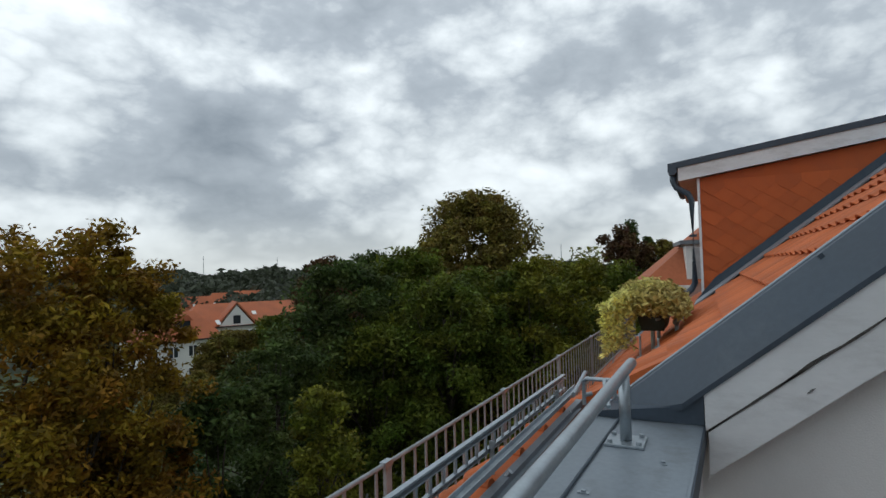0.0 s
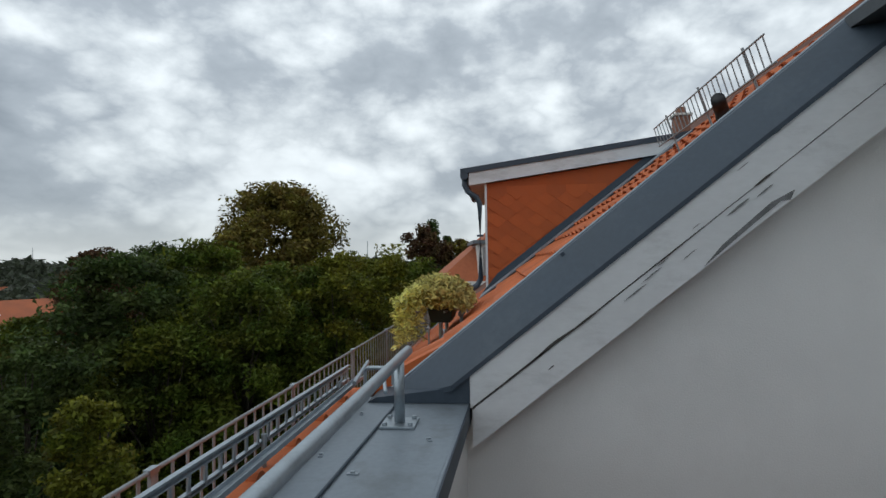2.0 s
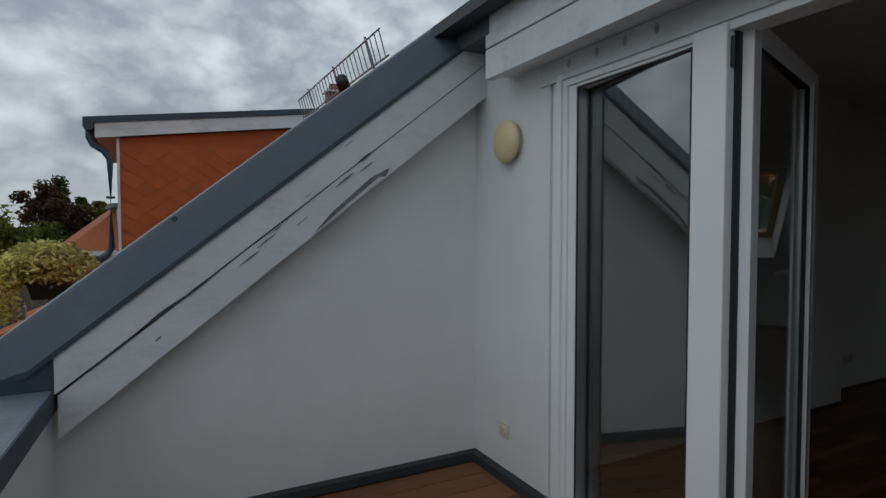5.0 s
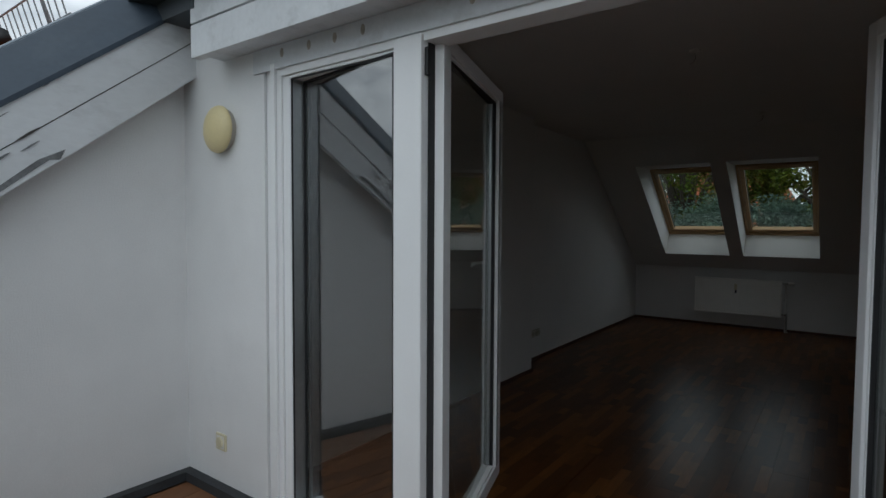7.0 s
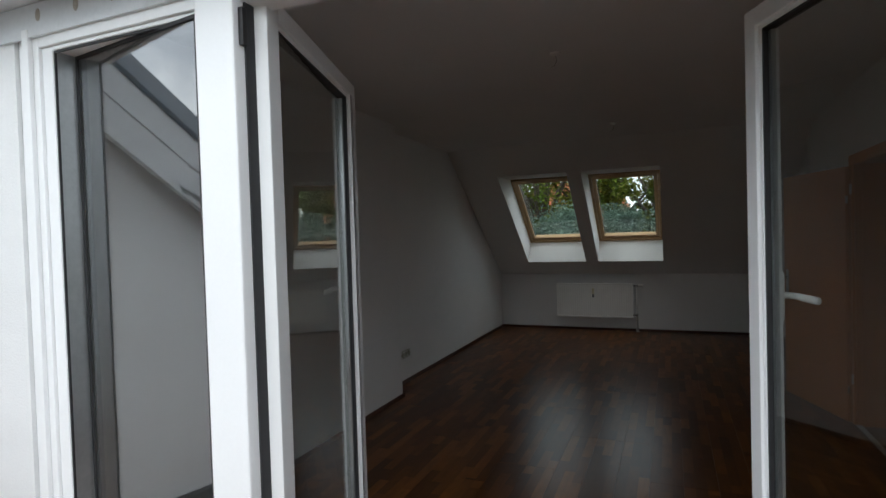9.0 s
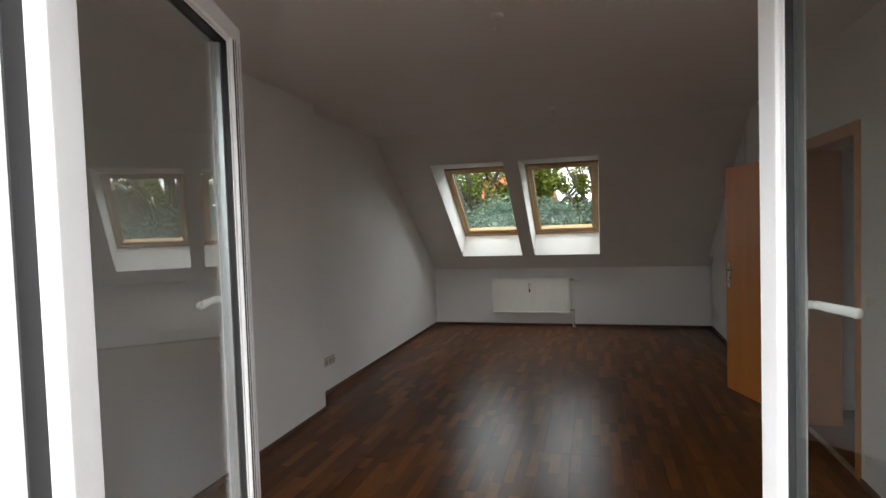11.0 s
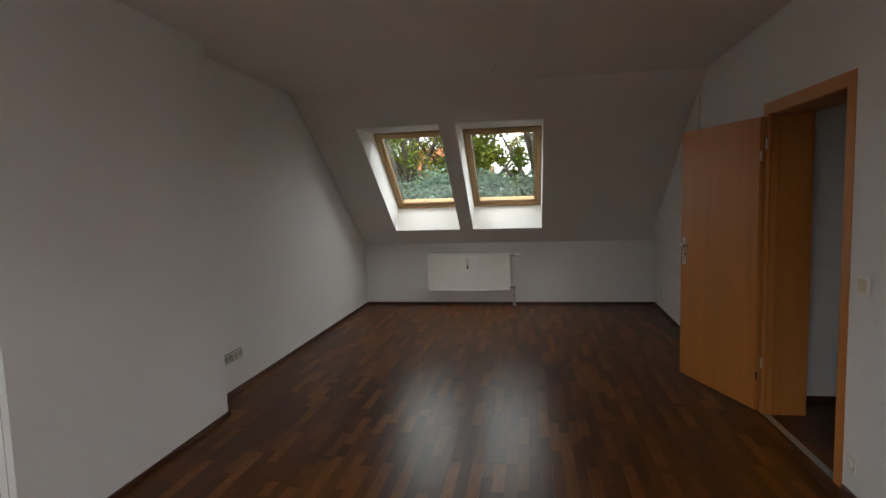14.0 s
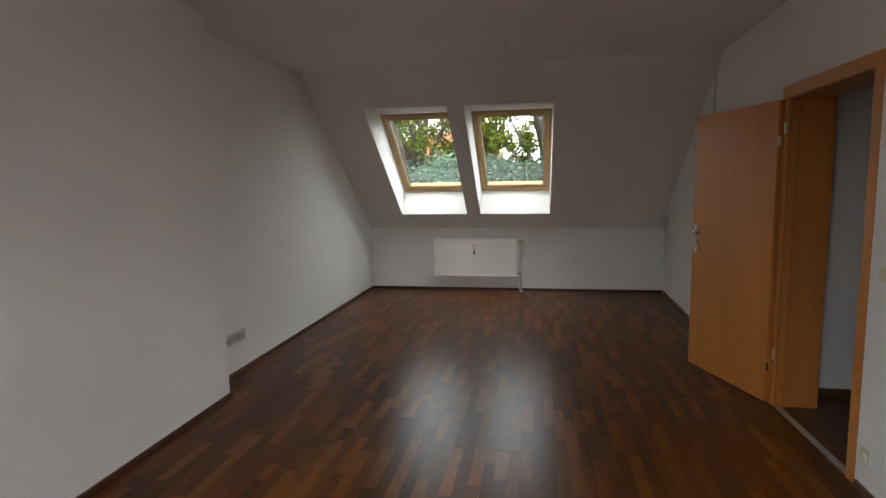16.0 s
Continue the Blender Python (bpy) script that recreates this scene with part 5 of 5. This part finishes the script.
def house(place, rz, length, depth, wall_h, roof_h, label, roof=M_HOUSEROOF, hip=0.25, windows=6, storeys=2, gable=None, dormer_at=None):
    t = thing("house", place, label, "house", rz=rz)
    L, D = length / 2, depth / 2
    part("wall", boxes((-L, L, -D, D, 0, wall_h)), M_HOUSEWALL, t)
    e = 0.45
    base = [(-L - e, -D - e, wall_h - 0.1), (L + e, -D - e, wall_h - 0.1), (L + e, D + e, wall_h - 0.1), (-L - e, D + e, wall_h - 0.1)]
    hx = L + e - hip * depth
    bm = bmesh.new()
    v = [bm.verts.new(p) for p in base] + [bm.verts.new((-hx, 0, wall_h + roof_h)), bm.verts.new((hx, 0, wall_h + roof_h))]
    for f in ((0, 1, 5, 4), (1, 2, 5), (2, 3, 4, 5), (3, 0, 4), (3, 2, 1, 0)):
        bm.faces.new([v[i] for i in f])
    part("roof", bm, roof, t)
    part("eave", boxes((-L - e, L + e, -D - e - 0.05, -D - e, wall_h - 0.22, wall_h - 0.06)), M_WINDARK, t)
    for s in range(storeys):
        z = wall_h - 2.3 - s * 2.9
        for k in range(windows):
            x = -L + (k + 0.5) * length / windows
            w = part("window", boxes((x - 0.62, x + 0.62, -D - 0.03, -D + 0.02, z, z + 1.5)), M_WINWHITE, t)
            for dx in (-0.30, 0.30):
                part("pane", boxes((x + dx - 0.25, x + dx + 0.25, -D - 0.035, -D - 0.025, z + 0.1, z + 1.4)), M_WINDARK, w)
        for sgn in (-1, 1):
            for k in range(2):
                y = -D + (k + 0.5) * D
                w = part("window", boxes((min(sgn * L, sgn * (L + 0.03)), max(sgn * L, sgn * (L + 0.03)), y - 0.6, y + 0.6, z, z + 1.5)), M_WINWHITE, t)
                part("pane", boxes((min(sgn * (L + 0.025), sgn * (L + 0.035)), max(sgn * (L + 0.025), sgn * (L + 0.035)), y - 0.5, y + 0.5, z + 0.1, z + 1.4)), M_WINDARK, w)
    if gable is not None:
        g = bmesh.new()
        prism(g, [(gable - 2.6, wall_h - 0.3), (gable + 2.6, wall_h - 0.3), (gable, wall_h + 2.9)], "y", -D - 0.3, -D + 3.0)
        gb = part("gable", g, M_HOUSEWALL, t)
        r = bmesh.new()
        prism(r, [(gable - 3.0, wall_h - 0.4), (gable, wall_h + 3.1), (gable + 3.0, wall_h - 0.4), (gable + 2.9, wall_h - 0.15), (gable, wall_h + 3.4), (gable - 2.9, wall_h - 0.15)][:3] + [(gable + 3.1, wall_h - 0.2), (gable, wall_h + 3.4), (gable - 3.1, wall_h - 0.2)], "y", -D - 0.5, -D + 3.2)
        part("gable_roof", r, roof, gb)
        part("pane", boxes((gable - 0.5, gable + 0.5, -D - 0.34, -D - 0.29, wall_h + 0.2, wall_h + 1.4)), M_WINDARK, gb)
    if dormer_at is not None:
        x, zz = dormer_at, wall_h + roof_h * 0.35
        yy = -D - e + (D + e) * 0.35
        dm = part("dormer", boxes((x - 0.9, x + 0.9, yy - 0.1, yy + 2.0, zz - 0.3, zz + 1.2)), M_WINDARK, t)
        part("dormer_roof", prism(bmesh.new(), [(x - 1.2, zz + 1.15), (x + 1.2, zz + 1.15), (x + 0.5, zz + 1.9), (x - 0.5, zz + 1.9)], "y", yy - 0.35, yy + 2.6), roof, dm)
    for x in (-L * 0.45, 0.0, L * 0.55):
        sk = part("roof_window", boxes((x - 0.3, x + 0.3, -0.02, 0.02, -0.5, 0.5)), M_WINWHITE, t)
        sk.matrix_local = pose(x, -(D + e) * 0.52, wall_h + roof_h * 0.48 + 0.05, -math.degrees(math.atan2(D + e, roof_h)), 0, 0)
    return t


x, y = from_eye(44.5, 92)
house((x, y, GROUND), 180 - 44.5 + 12, 20, 11, 6.3, 3.0, "long white house with an orange hipped tile roof", gable=-3.0, windows=8)
x, y = from_eye(37.5, 84)
house((x, y, GROUND), 180 - 37.5 + 20, 10, 9, 5.3, 3.4, "white house wing with an orange tile roof and dormer", windows=4, dormer_at=0.5)
far = ((37.0, 170, 10, "orange"), (39.3, 150, 12, "orange"), (42.2, 175, 14, "orange"), (44.8, 190, 15, "orange"), (47.2, 185, 10, "grey"), (50.0, 240, 10, "grey"), (24.0, 160, 14, "orange"), (20.0, 150, 12, "orange"), (28.0, 190, 12, "orange"))
for k, (az, dist, ln, kind) in enumerate(far):
    x, y = from_eye(az, dist)
    house((x, y, GROUND), 180 - az - 30 + (k * 47) % 60, ln * 0.75, 8, 4.3, 4.2, f"distant white house with an {'orange tile' if kind == 'orange' else 'dark grey slate'} roof", roof=M_HOUSEROOF if kind == "orange" else M_SLATEROOF, hip=0.0 if k % 2 else 0.3, windows=4, storeys=1)


def tree(place, height, radius, colour, label, seed, leaf=0.17, count=9000, crown_low=0.25, tall=1.0, clumps=110, name="tree", spread=0.17, limb=1.0):
    """Tapered trunk, limbs that reach into the crown, and leaves in uneven clumps."""
    rnd = np.random.RandomState(seed)
    t = thing(name, place, label, "tree")
    low, top = height * crown_low, height
    mid, half = (low + top) / 2, (top - low) / 2
    c = rnd.randn(clumps, 3)
    c /= np.linalg.norm(c, axis=1)[:, None]
    rad = rnd.uniform(0.30, 1.0, clumps) ** 0.45 * (1 + 0.08 * np.clip(rnd.randn(clumps), -1.5, 1.0))
    c *= rad[:, None]
    c[:, 2] = np.where(c[:, 2] > 0, np.clip(c[:, 2] * 1.18, 0, 0.98 - 0.3 * (c[:, 0] ** 2 + c[:, 1] ** 2)), c[:, 2])
    prof = 1.0 - 0.22 * np.clip(c[:, 2], -1, 1) * tall
    centres = np.stack([c[:, 0] * radius * prof, c[:, 1] * radius * prof, mid + c[:, 2] * half], 1)
    each = max(count // clumps, 4)
    pts = np.repeat(centres, each, 0) + np.clip(rnd.randn(clumps * each, 3), -1.7, 1.7) * (radius * spread) * np.repeat(rnd.uniform(0.55, 1.3, clumps), each)[:, None] * (1, 1, 0.75)
    paths = [([(0, 0, 0), (0.1, 0.05, low * 0.6), (0.0, 0.15, low + half * 0.5), (0.1, 0.1, mid + half * 0.6)], [0.035 * height * 0.5, 0.028 * height * 0.5, 0.018 * height * 0.5, 0.02])]
    part("trunk", tubes(*paths, seg=9), M_BARK, t, smooth=True)
    bm = bmesh.new()
    for k in rnd.choice(clumps, min(26, clumps), replace=False):
        e = centres[k]
        z0 = low * 0.75 + (e[2] - low * 0.75) * rnd.uniform(0.2, 0.6)
        tube(bm, [(0.05, 0.08, z0), (e[0] * 0.45, e[1] * 0.45, z0 + (e[2] - z0) * 0.55 + 0.2), tuple(e)], [0.010 * height * 0.5 * limb, 0.006 * height * 0.5 * limb, 0.012 * limb], 6)
    part("branchwork", bm, M_BARK, t, smooth=True)
    leaf_cloud("crown", pts, leaf, LEAF[colour], t, rnd, lean=0.3)
    return t


NEAR = (
    # azimuth, distance, elevation of the top, radius, colour, leaves, leaf size, words
    (24.0, 16.0, 3.8, 3.3, "ochre", 34500, 0.056, "tall ochre and green autumn tree beside the building"),
    (32.5, 17.0, 4.4, 2.4, "ochre", 32199, 0.056, "ochre autumn tree with loose windblown twigs"),
    (29.5, 15.5, -8.0, 2.4, "ochre", 25299, 0.056, "ochre autumn tree with drooping branches"),
    (41.5, 18.0, -10.5, 2.4, "dark", 25299, 0.056, "dark green tree below the roof terrace"),
    (47.0, 22.0, -6.8, 2.6, "dark", 25299, 0.062, "dense dark green tree below the terrace"),
    (50.8, 15.5, -11.5, 1.25, "yellow", 13799, 0.05, "slim yellow green young tree"),
    (54.0, 26.0, 0.6, 3.4, "dark", 29899, 0.073, "dense dark green tree with a rounded crown"),
    (57.0, 24.0, -5.0, 3.0, "green", 27599, 0.067, "broad green tree in front of the roof"),
    (60.5, 30.0, 1.6, 3.6, "green", 29899, 0.078, "tall green tree with a dense crown"),
    (64.0, 25.0, -1.2, 3.4, "green", 32199, 0.067, "broad green tree with light tips"),
    (68.5, 27.0, -0.2, 3.4, "green", 29899, 0.073, "green tree touched with brown leaves"),
    (73.0, 27.0, 0.4, 3.3, "yellow", 29899, 0.073, "yellow green tree with a dense crown"),
    (77.5, 31.0, 1.2, 3.4, "yellow", 27599, 0.078, "yellow green tree beside the roof eave"),
    (81.0, 36.0, 0.0, 3.4, "green", 23000, 0.084, "green tree near the neighbouring roof"),
    (67.9, 44.0, 7.4, 5.6, "olive", 60000, 0.112, "very tall olive brown tree above the others"),
    (63.5, 40.0, 3.0, 4.0, "olive", 25299, 0.101, "olive green tree beside the tallest tree"),
    (82.3, 72.0, 3.6, 4.2, "brown", 18400, 0.146, "brown autumn tree beyond the neighbouring house"),
    (86.0, 80.0, 2.2, 4.0, "olive", 13799, 0.157, "distant olive tree behind the roofs"),
    (42.8, 58.0, -5.6, 3.6, "olive", 24000, 0.112, "olive tree in front of the long white house"),
    (47.6, 60.0, -4.4, 4.0, "green", 24000, 0.123, "green tree in front of the long white house"),
    (39.0, 50.0, -9.3, 3.4, "olive", 20700, 0.10, "low olive tree in front of the white house wing"),
    (52.0, 60.0, 1.2, 4.5, "brown", 18400, 0.134, "reddish brown tree behind the green crowns"),
    (56.5, 62.0, 1.6, 5.0, "dark", 18400, 0.134, "dark green distant tree"),
)
for k, (az, dist, el, radius, colour, count, leaf, words) in enumerate(NEAR):
    x, y = from_eye(az, dist)
    top = EYE0.z + dist * math.tan(radians(el))
    h = top - GROUND
    tall = 1.0
    low = 0.22
    tree((x, y, GROUND), h, radius, colour, words, 100 + k, leaf * 1.1, int(count * 1.2), crown_low=low, tall=tall, clumps=max(90, count // 210), spread=0.105 if radius > 2 else 0.15)
# slim poplar and conifer beside the brown tree
x, y = from_eye(82.9, 80.0)
tree((x, y, GROUND), 13.5 + 80 * math.tan(radians(4.3)), 1.3, "dark", "slim dark poplar beside the brown tree", 301, 0.17, 10000, 0.3, 1.2, 90, spread=0.3)
x, y = from_eye(84.6, 86.0)
tree((x, y, GROUND), 13.5 + 86 * math.tan(radians(2.6)), 1.2, "dark", "slim dark conifer behind the roofs", 302, 0.18, 8000, 0.3, 1.2, 80, spread=0.3)

# far woods: one belt of uneven clumps out to the skyline
rnd = np.random.RandomState(9)
pts = []
for dist, top, n in ((110, 7.5, 9000), (160, 10.0, 10000), (240, 13.0, 11000), (380, 17.5, 12000), (600, 20.0, 12000)):
    az = np.radians(rnd.uniform(8, 96, n))
    hump = top * (0.80 + 0.12 * np.sin(az * 37 + dist) + 0.08 * np.sin(az * 91 + dist * 3) + 0.06 * rnd.randn(n))
    z = GROUND + hump * rnd.uniform(0.25, 1.0, n) ** 0.5
    d = dist * (1 + 0.06 * rnd.randn(n))
    pts.append((np.stack([EYE0.x - np.sin(az) * d, EYE0.y - np.cos(az) * d, z], 1), dist))
woods = thing("far_woods", (-150, -150, GROUND), "distant dark woodland along the horizon", "woodland", kind="stuff")
for p, dist in pts:
    leaf_cloud("canopy", p - np.array((-150, -150, GROUND)), 0.0052 * dist, LEAF["far"], woods, rnd, lean=0.4, longer=1.2)["kind"] = "stuff"

# masts and parked cars far below
for az, dist, el in ((76.2, 420, 2.3), (40.4, 700, 1.9), (47.2, 760, 1.7)):
    x, y = from_eye(az, dist)
    t = thing("mast", (x, y, GROUND), "thin grey mast on the skyline", "mast", "skyline masts")
    top = EYE0.z + dist * math.tan(radians(el)) - GROUND
    part("pole", tubes(([(0, 0, 0), (0, 0, top)], [0.5, 0.2]), seg=6), M_GUARD, t)
    part("crossarm", boxes((-1.6, 1.6, -0.15, 0.15, top * 0.9, top * 0.9 + 0.3)), M_GUARD, t)
M_CAR = mat("white_car_paint", (0.78, 0.79, 0.80), 0.25, vary=0.02, bump=0)


def car(place, rz, label):
    t = thing("car", place, label, "car", "parked cars", rz=rz)
    side = [(-2.1, 0.35), (-2.15, 0.75), (-1.95, 0.95), (-1.2, 1.0), (-0.6, 1.45), (1.0, 1.48), (1.75, 1.0), (2.1, 0.9), (2.12, 0.35)]
    part("body", prism(bmesh.new(), side, "y", -0.85, 0.85), M_CAR, t)
    for s_ in (-1, 1):
        part("side_window", prism(bmesh.new(), [(-1.0, 1.02), (-0.55, 1.38), (0.95, 1.40), (1.45, 1.02)], "y", min(s_ * 0.851, s_ * 0.862), max(s_ * 0.851, s_ * 0.862)), M_WINDARK, t)
        for x in (-1.35, 1.3):
            w = part("wheel", tubes(([(x, s_ * 0.70, 0.32), (x, s_ * 0.88, 0.32)], 0.32), seg=16), M_GASKET, t)
            part("rim", tubes(([(x, s_ * 0.87, 0.32), (x, s_ * 0.89, 0.32)], 0.2), seg=12), M_ALU, w)


for az, dist, rz in ((33.2, 31, 15), (36.0, 34, 12), (38.6, 32, 18)):
    x, y = from_eye(az, dist)
    car((x, y, GROUND + 0.02), rz, "white car parked under the trees")

# neighbouring house past the dormer
x, y = from_eye(89.7, 26)
nh = thing("neighbour_house", (x, y, GROUND), "cream neighbouring house with an orange hipped roof and dormer", "house", rz=8)
part("wall", boxes((-4.0, 3.0, -2.4, 6, 0, 12.8)), M_HOUSEWALL, nh)
bm = bmesh.new()
v = [bm.verts.new(p) for p in ((3.5, -2.9, 12.7), (3.5, 6.5, 12.7), (-4.5, 6.5, 12.7), (-4.5, -2.9, 12.7), (0.6, 1.2, 16.2), (-1.5, 1.2, 16.2))]
for f in ((0, 1, 4), (1, 2, 5, 4), (2, 3, 5), (3, 0, 4, 5), (3, 2, 1, 0)):
    bm.faces.new([v[i] for i in f])
part("roof", bm, M_HOUSEROOF, nh)
part("eave", boxes((3.5, 3.56, -2.95, 6.5, 12.56, 12.72)), M_WINWHITE, nh)
# this pale dormer stands in for a white air-conditioning unit
dm = part("dormer", boxes((1.2, 3.3, -1.15, 0.55, 12.75, 14.25)), M_WINWHITE, nh)
part("pane", boxes((3.305, 3.33, -0.95, 0.35, 12.95, 14.1)), M_ALU, dm, "pale dormer pane standing in for a white air-conditioning unit")
part("dormer_roof", boxes((0.4, 3.5, -1.35, 0.75, 14.25, 14.4)), M_SLATEROOF, dm)
w = part("window", boxes((3.0, 3.04, -1.6, -0.4, 10.9, 12.2)), M_WINWHITE, nh)
part("pane", boxes((3.035, 3.05, -1.5, -0.5, 11.0, 12.1)), M_WINDARK, w)

# rear side, seen through the skylights: trees and an orange roof across the court
x0 = 1.0
for k, (dx, dy, top, radius, colour, count, leaf, clumps) in enumerate(((-5.4, 31, 8.6, 4.0, "green", 3200, 0.17, 60), (-1.6, 34, 8.8, 3.6, "yellow", 2800, 0.16, 55), (1.6, 30, 8.4, 3.4, "green", 2800, 0.16, 55), (-10.0, 34, 8.6, 4.2, "green", 3600, 0.18, 60), (6.5, 33, 8.0, 3.8, "olive", 3200, 0.18, 60))):
    tree((x0 + dx, dy, GROUND), top - GROUND, radius, colour, "green tree with bare dark limbs across the court", 400 + k, leaf * 0.55, int(count * 3.3), 0.58, 0.4, int(clumps * 1.1), spread=0.105, limb=2.0)
# made-up conifer row, standing in for the hazy teal band low in the panes
for k in range(9):
    tree((x0 - 11 + 2.6 * k, 27 + (k % 3) * 0.8, GROUND), 14.4 + 0.1 * (k % 2), 1.9, "teal", "blue green conifer added for the teal band low in the skylights", 500 + k, 0.055, 24000, 0.55, 0.4, 110, name="conifer", spread=0.22)
house((x0 - 8.4, 62, GROUND), 0, 14, 12, 13.0, 6.1, "apartment house with an orange roof across the court", windows=10, storeys=3)

# ---------------------------------------------------------------- pieces: floor boards, terrace boards, roof tiles
PW, PL = 0.193, 1.29
bm = boxes((0.0006, PW - 0.0006, 0.0006, PL - 0.0006, -0.010, 0.0))
plank_mesh = bpy.data.meshes.new("plank")
bm.to_mesh(plank_mesh)
bm.free()
plank_mesh.materials.append(M_LAM)
rnd = random.Random(3)
for c in range(21):
    xx = -0.115 + c * PW
    yy = 0.21 - rnd.choice((0.0, 0.32, 0.64, 0.97))
    while yy < BACK:
        o = new("plank", plank_mesh)
        o.parent = floor_ob
        o.location = (xx, yy, FLOOR)
        yy += PL

bm = boxes((0.0, 0.14, -0.98, 0.98, -0.018, 0.0), bevel=0.003)
deck_mesh = bpy.data.meshes.new("deck_board")
bm.to_mesh(deck_mesh)
bm.free()
deck_mesh.materials.append(M_DECK)
for k in range(27):
    o = new("deck_board", deck_mesh)
    o.parent = terrace_ob
    o.location = (0.06 + k * 0.146, -0.99, TERR)


def tile_geometry():
    """A clay pantile: a round roll and a flat pan, open at the lower end."""
    n = 9
    prof = []
    for k in range(n + 1):
        u = k / n
        x = u * 0.305
        z = 0.025 * max(0.0, math.sin(math.pi * min(u / 0.55, 1.0))) ** 0.8 - 0.008 * math.sin(math.pi * max((u - 0.55) / 0.45, 0.0))
        prof.append((x, z))
    verts, faces = [], []
    for y, lift in ((0.0, 0.024), (0.395, 0.0)):
        for x, z in prof:
            verts.append((x, y, z + lift + 0.016))
        for x, z in prof:
            verts.append((x, y, z + lift))
    m = n + 1
    for k in range(n):
        faces.append((k, k + 1, 2 * m + k + 1, 2 * m + k))
        faces.append((m + k, 3 * m + k, 3 * m + k + 1, m + k + 1))
        faces.append((k, m + k, m + k + 1, k + 1))
    return verts, faces


tv, tf = tile_geometry()
tile_mesh = bpy.data.meshes.new("tile")
tile_mesh.from_pydata(tv, [], tf)
tile_mesh.materials.append(M_TILE)
SL = math.degrees(math.atan(EAVE_B))
STEP = 0.335
C, S = math.cos(radians(SL)), math.sin(radians(SL))
rnd = random.Random(12)
extra_v, extra_f = [], []
count = 0
for r in range(24):
    yy = -3.44 + r * STEP * C
    for c in range(46):
        xx = 3.95 - c * 0.30
        if xx > -0.45 and yy > -2.62:
            continue
        if yy > 1.4 or (xx < -5.25 and yy > -2.3):
            continue
        y0 = yy - 0.20 if xx > -0.45 else yy
        pitch = math.degrees(math.atan((tile_z(xx, y0 + 0.3) - tile_z(xx, y0)) / 0.3))
        m = pose(xx + rnd.uniform(-0.004, 0.004), y0, tile_z(xx, y0) - 0.045, pitch - 2.0 + rnd.uniform(-0.5, 0.5), 0, rnd.uniform(-0.6, 0.6))
        if xx > -4.3 and yy > -3.3 and (xx < -0.4 or yy < -2.5) and count < 295 and yy < 0.6:
            o = new("tile", tile_mesh)
            o.parent = roof_ob if xx < -0.4 else eave_ob
            o.matrix_world = m
            count += 1
        else:
            b = len(extra_v)
            extra_v += [tuple(m @ Vector(v)) for v in tv]
            extra_f += [tuple(i + b for i in f) for f in tf]
rest = quick_mesh("tile_field", extra_v, extra_f, M_TILE, roof_ob)
rest["kind"] = "stuff"
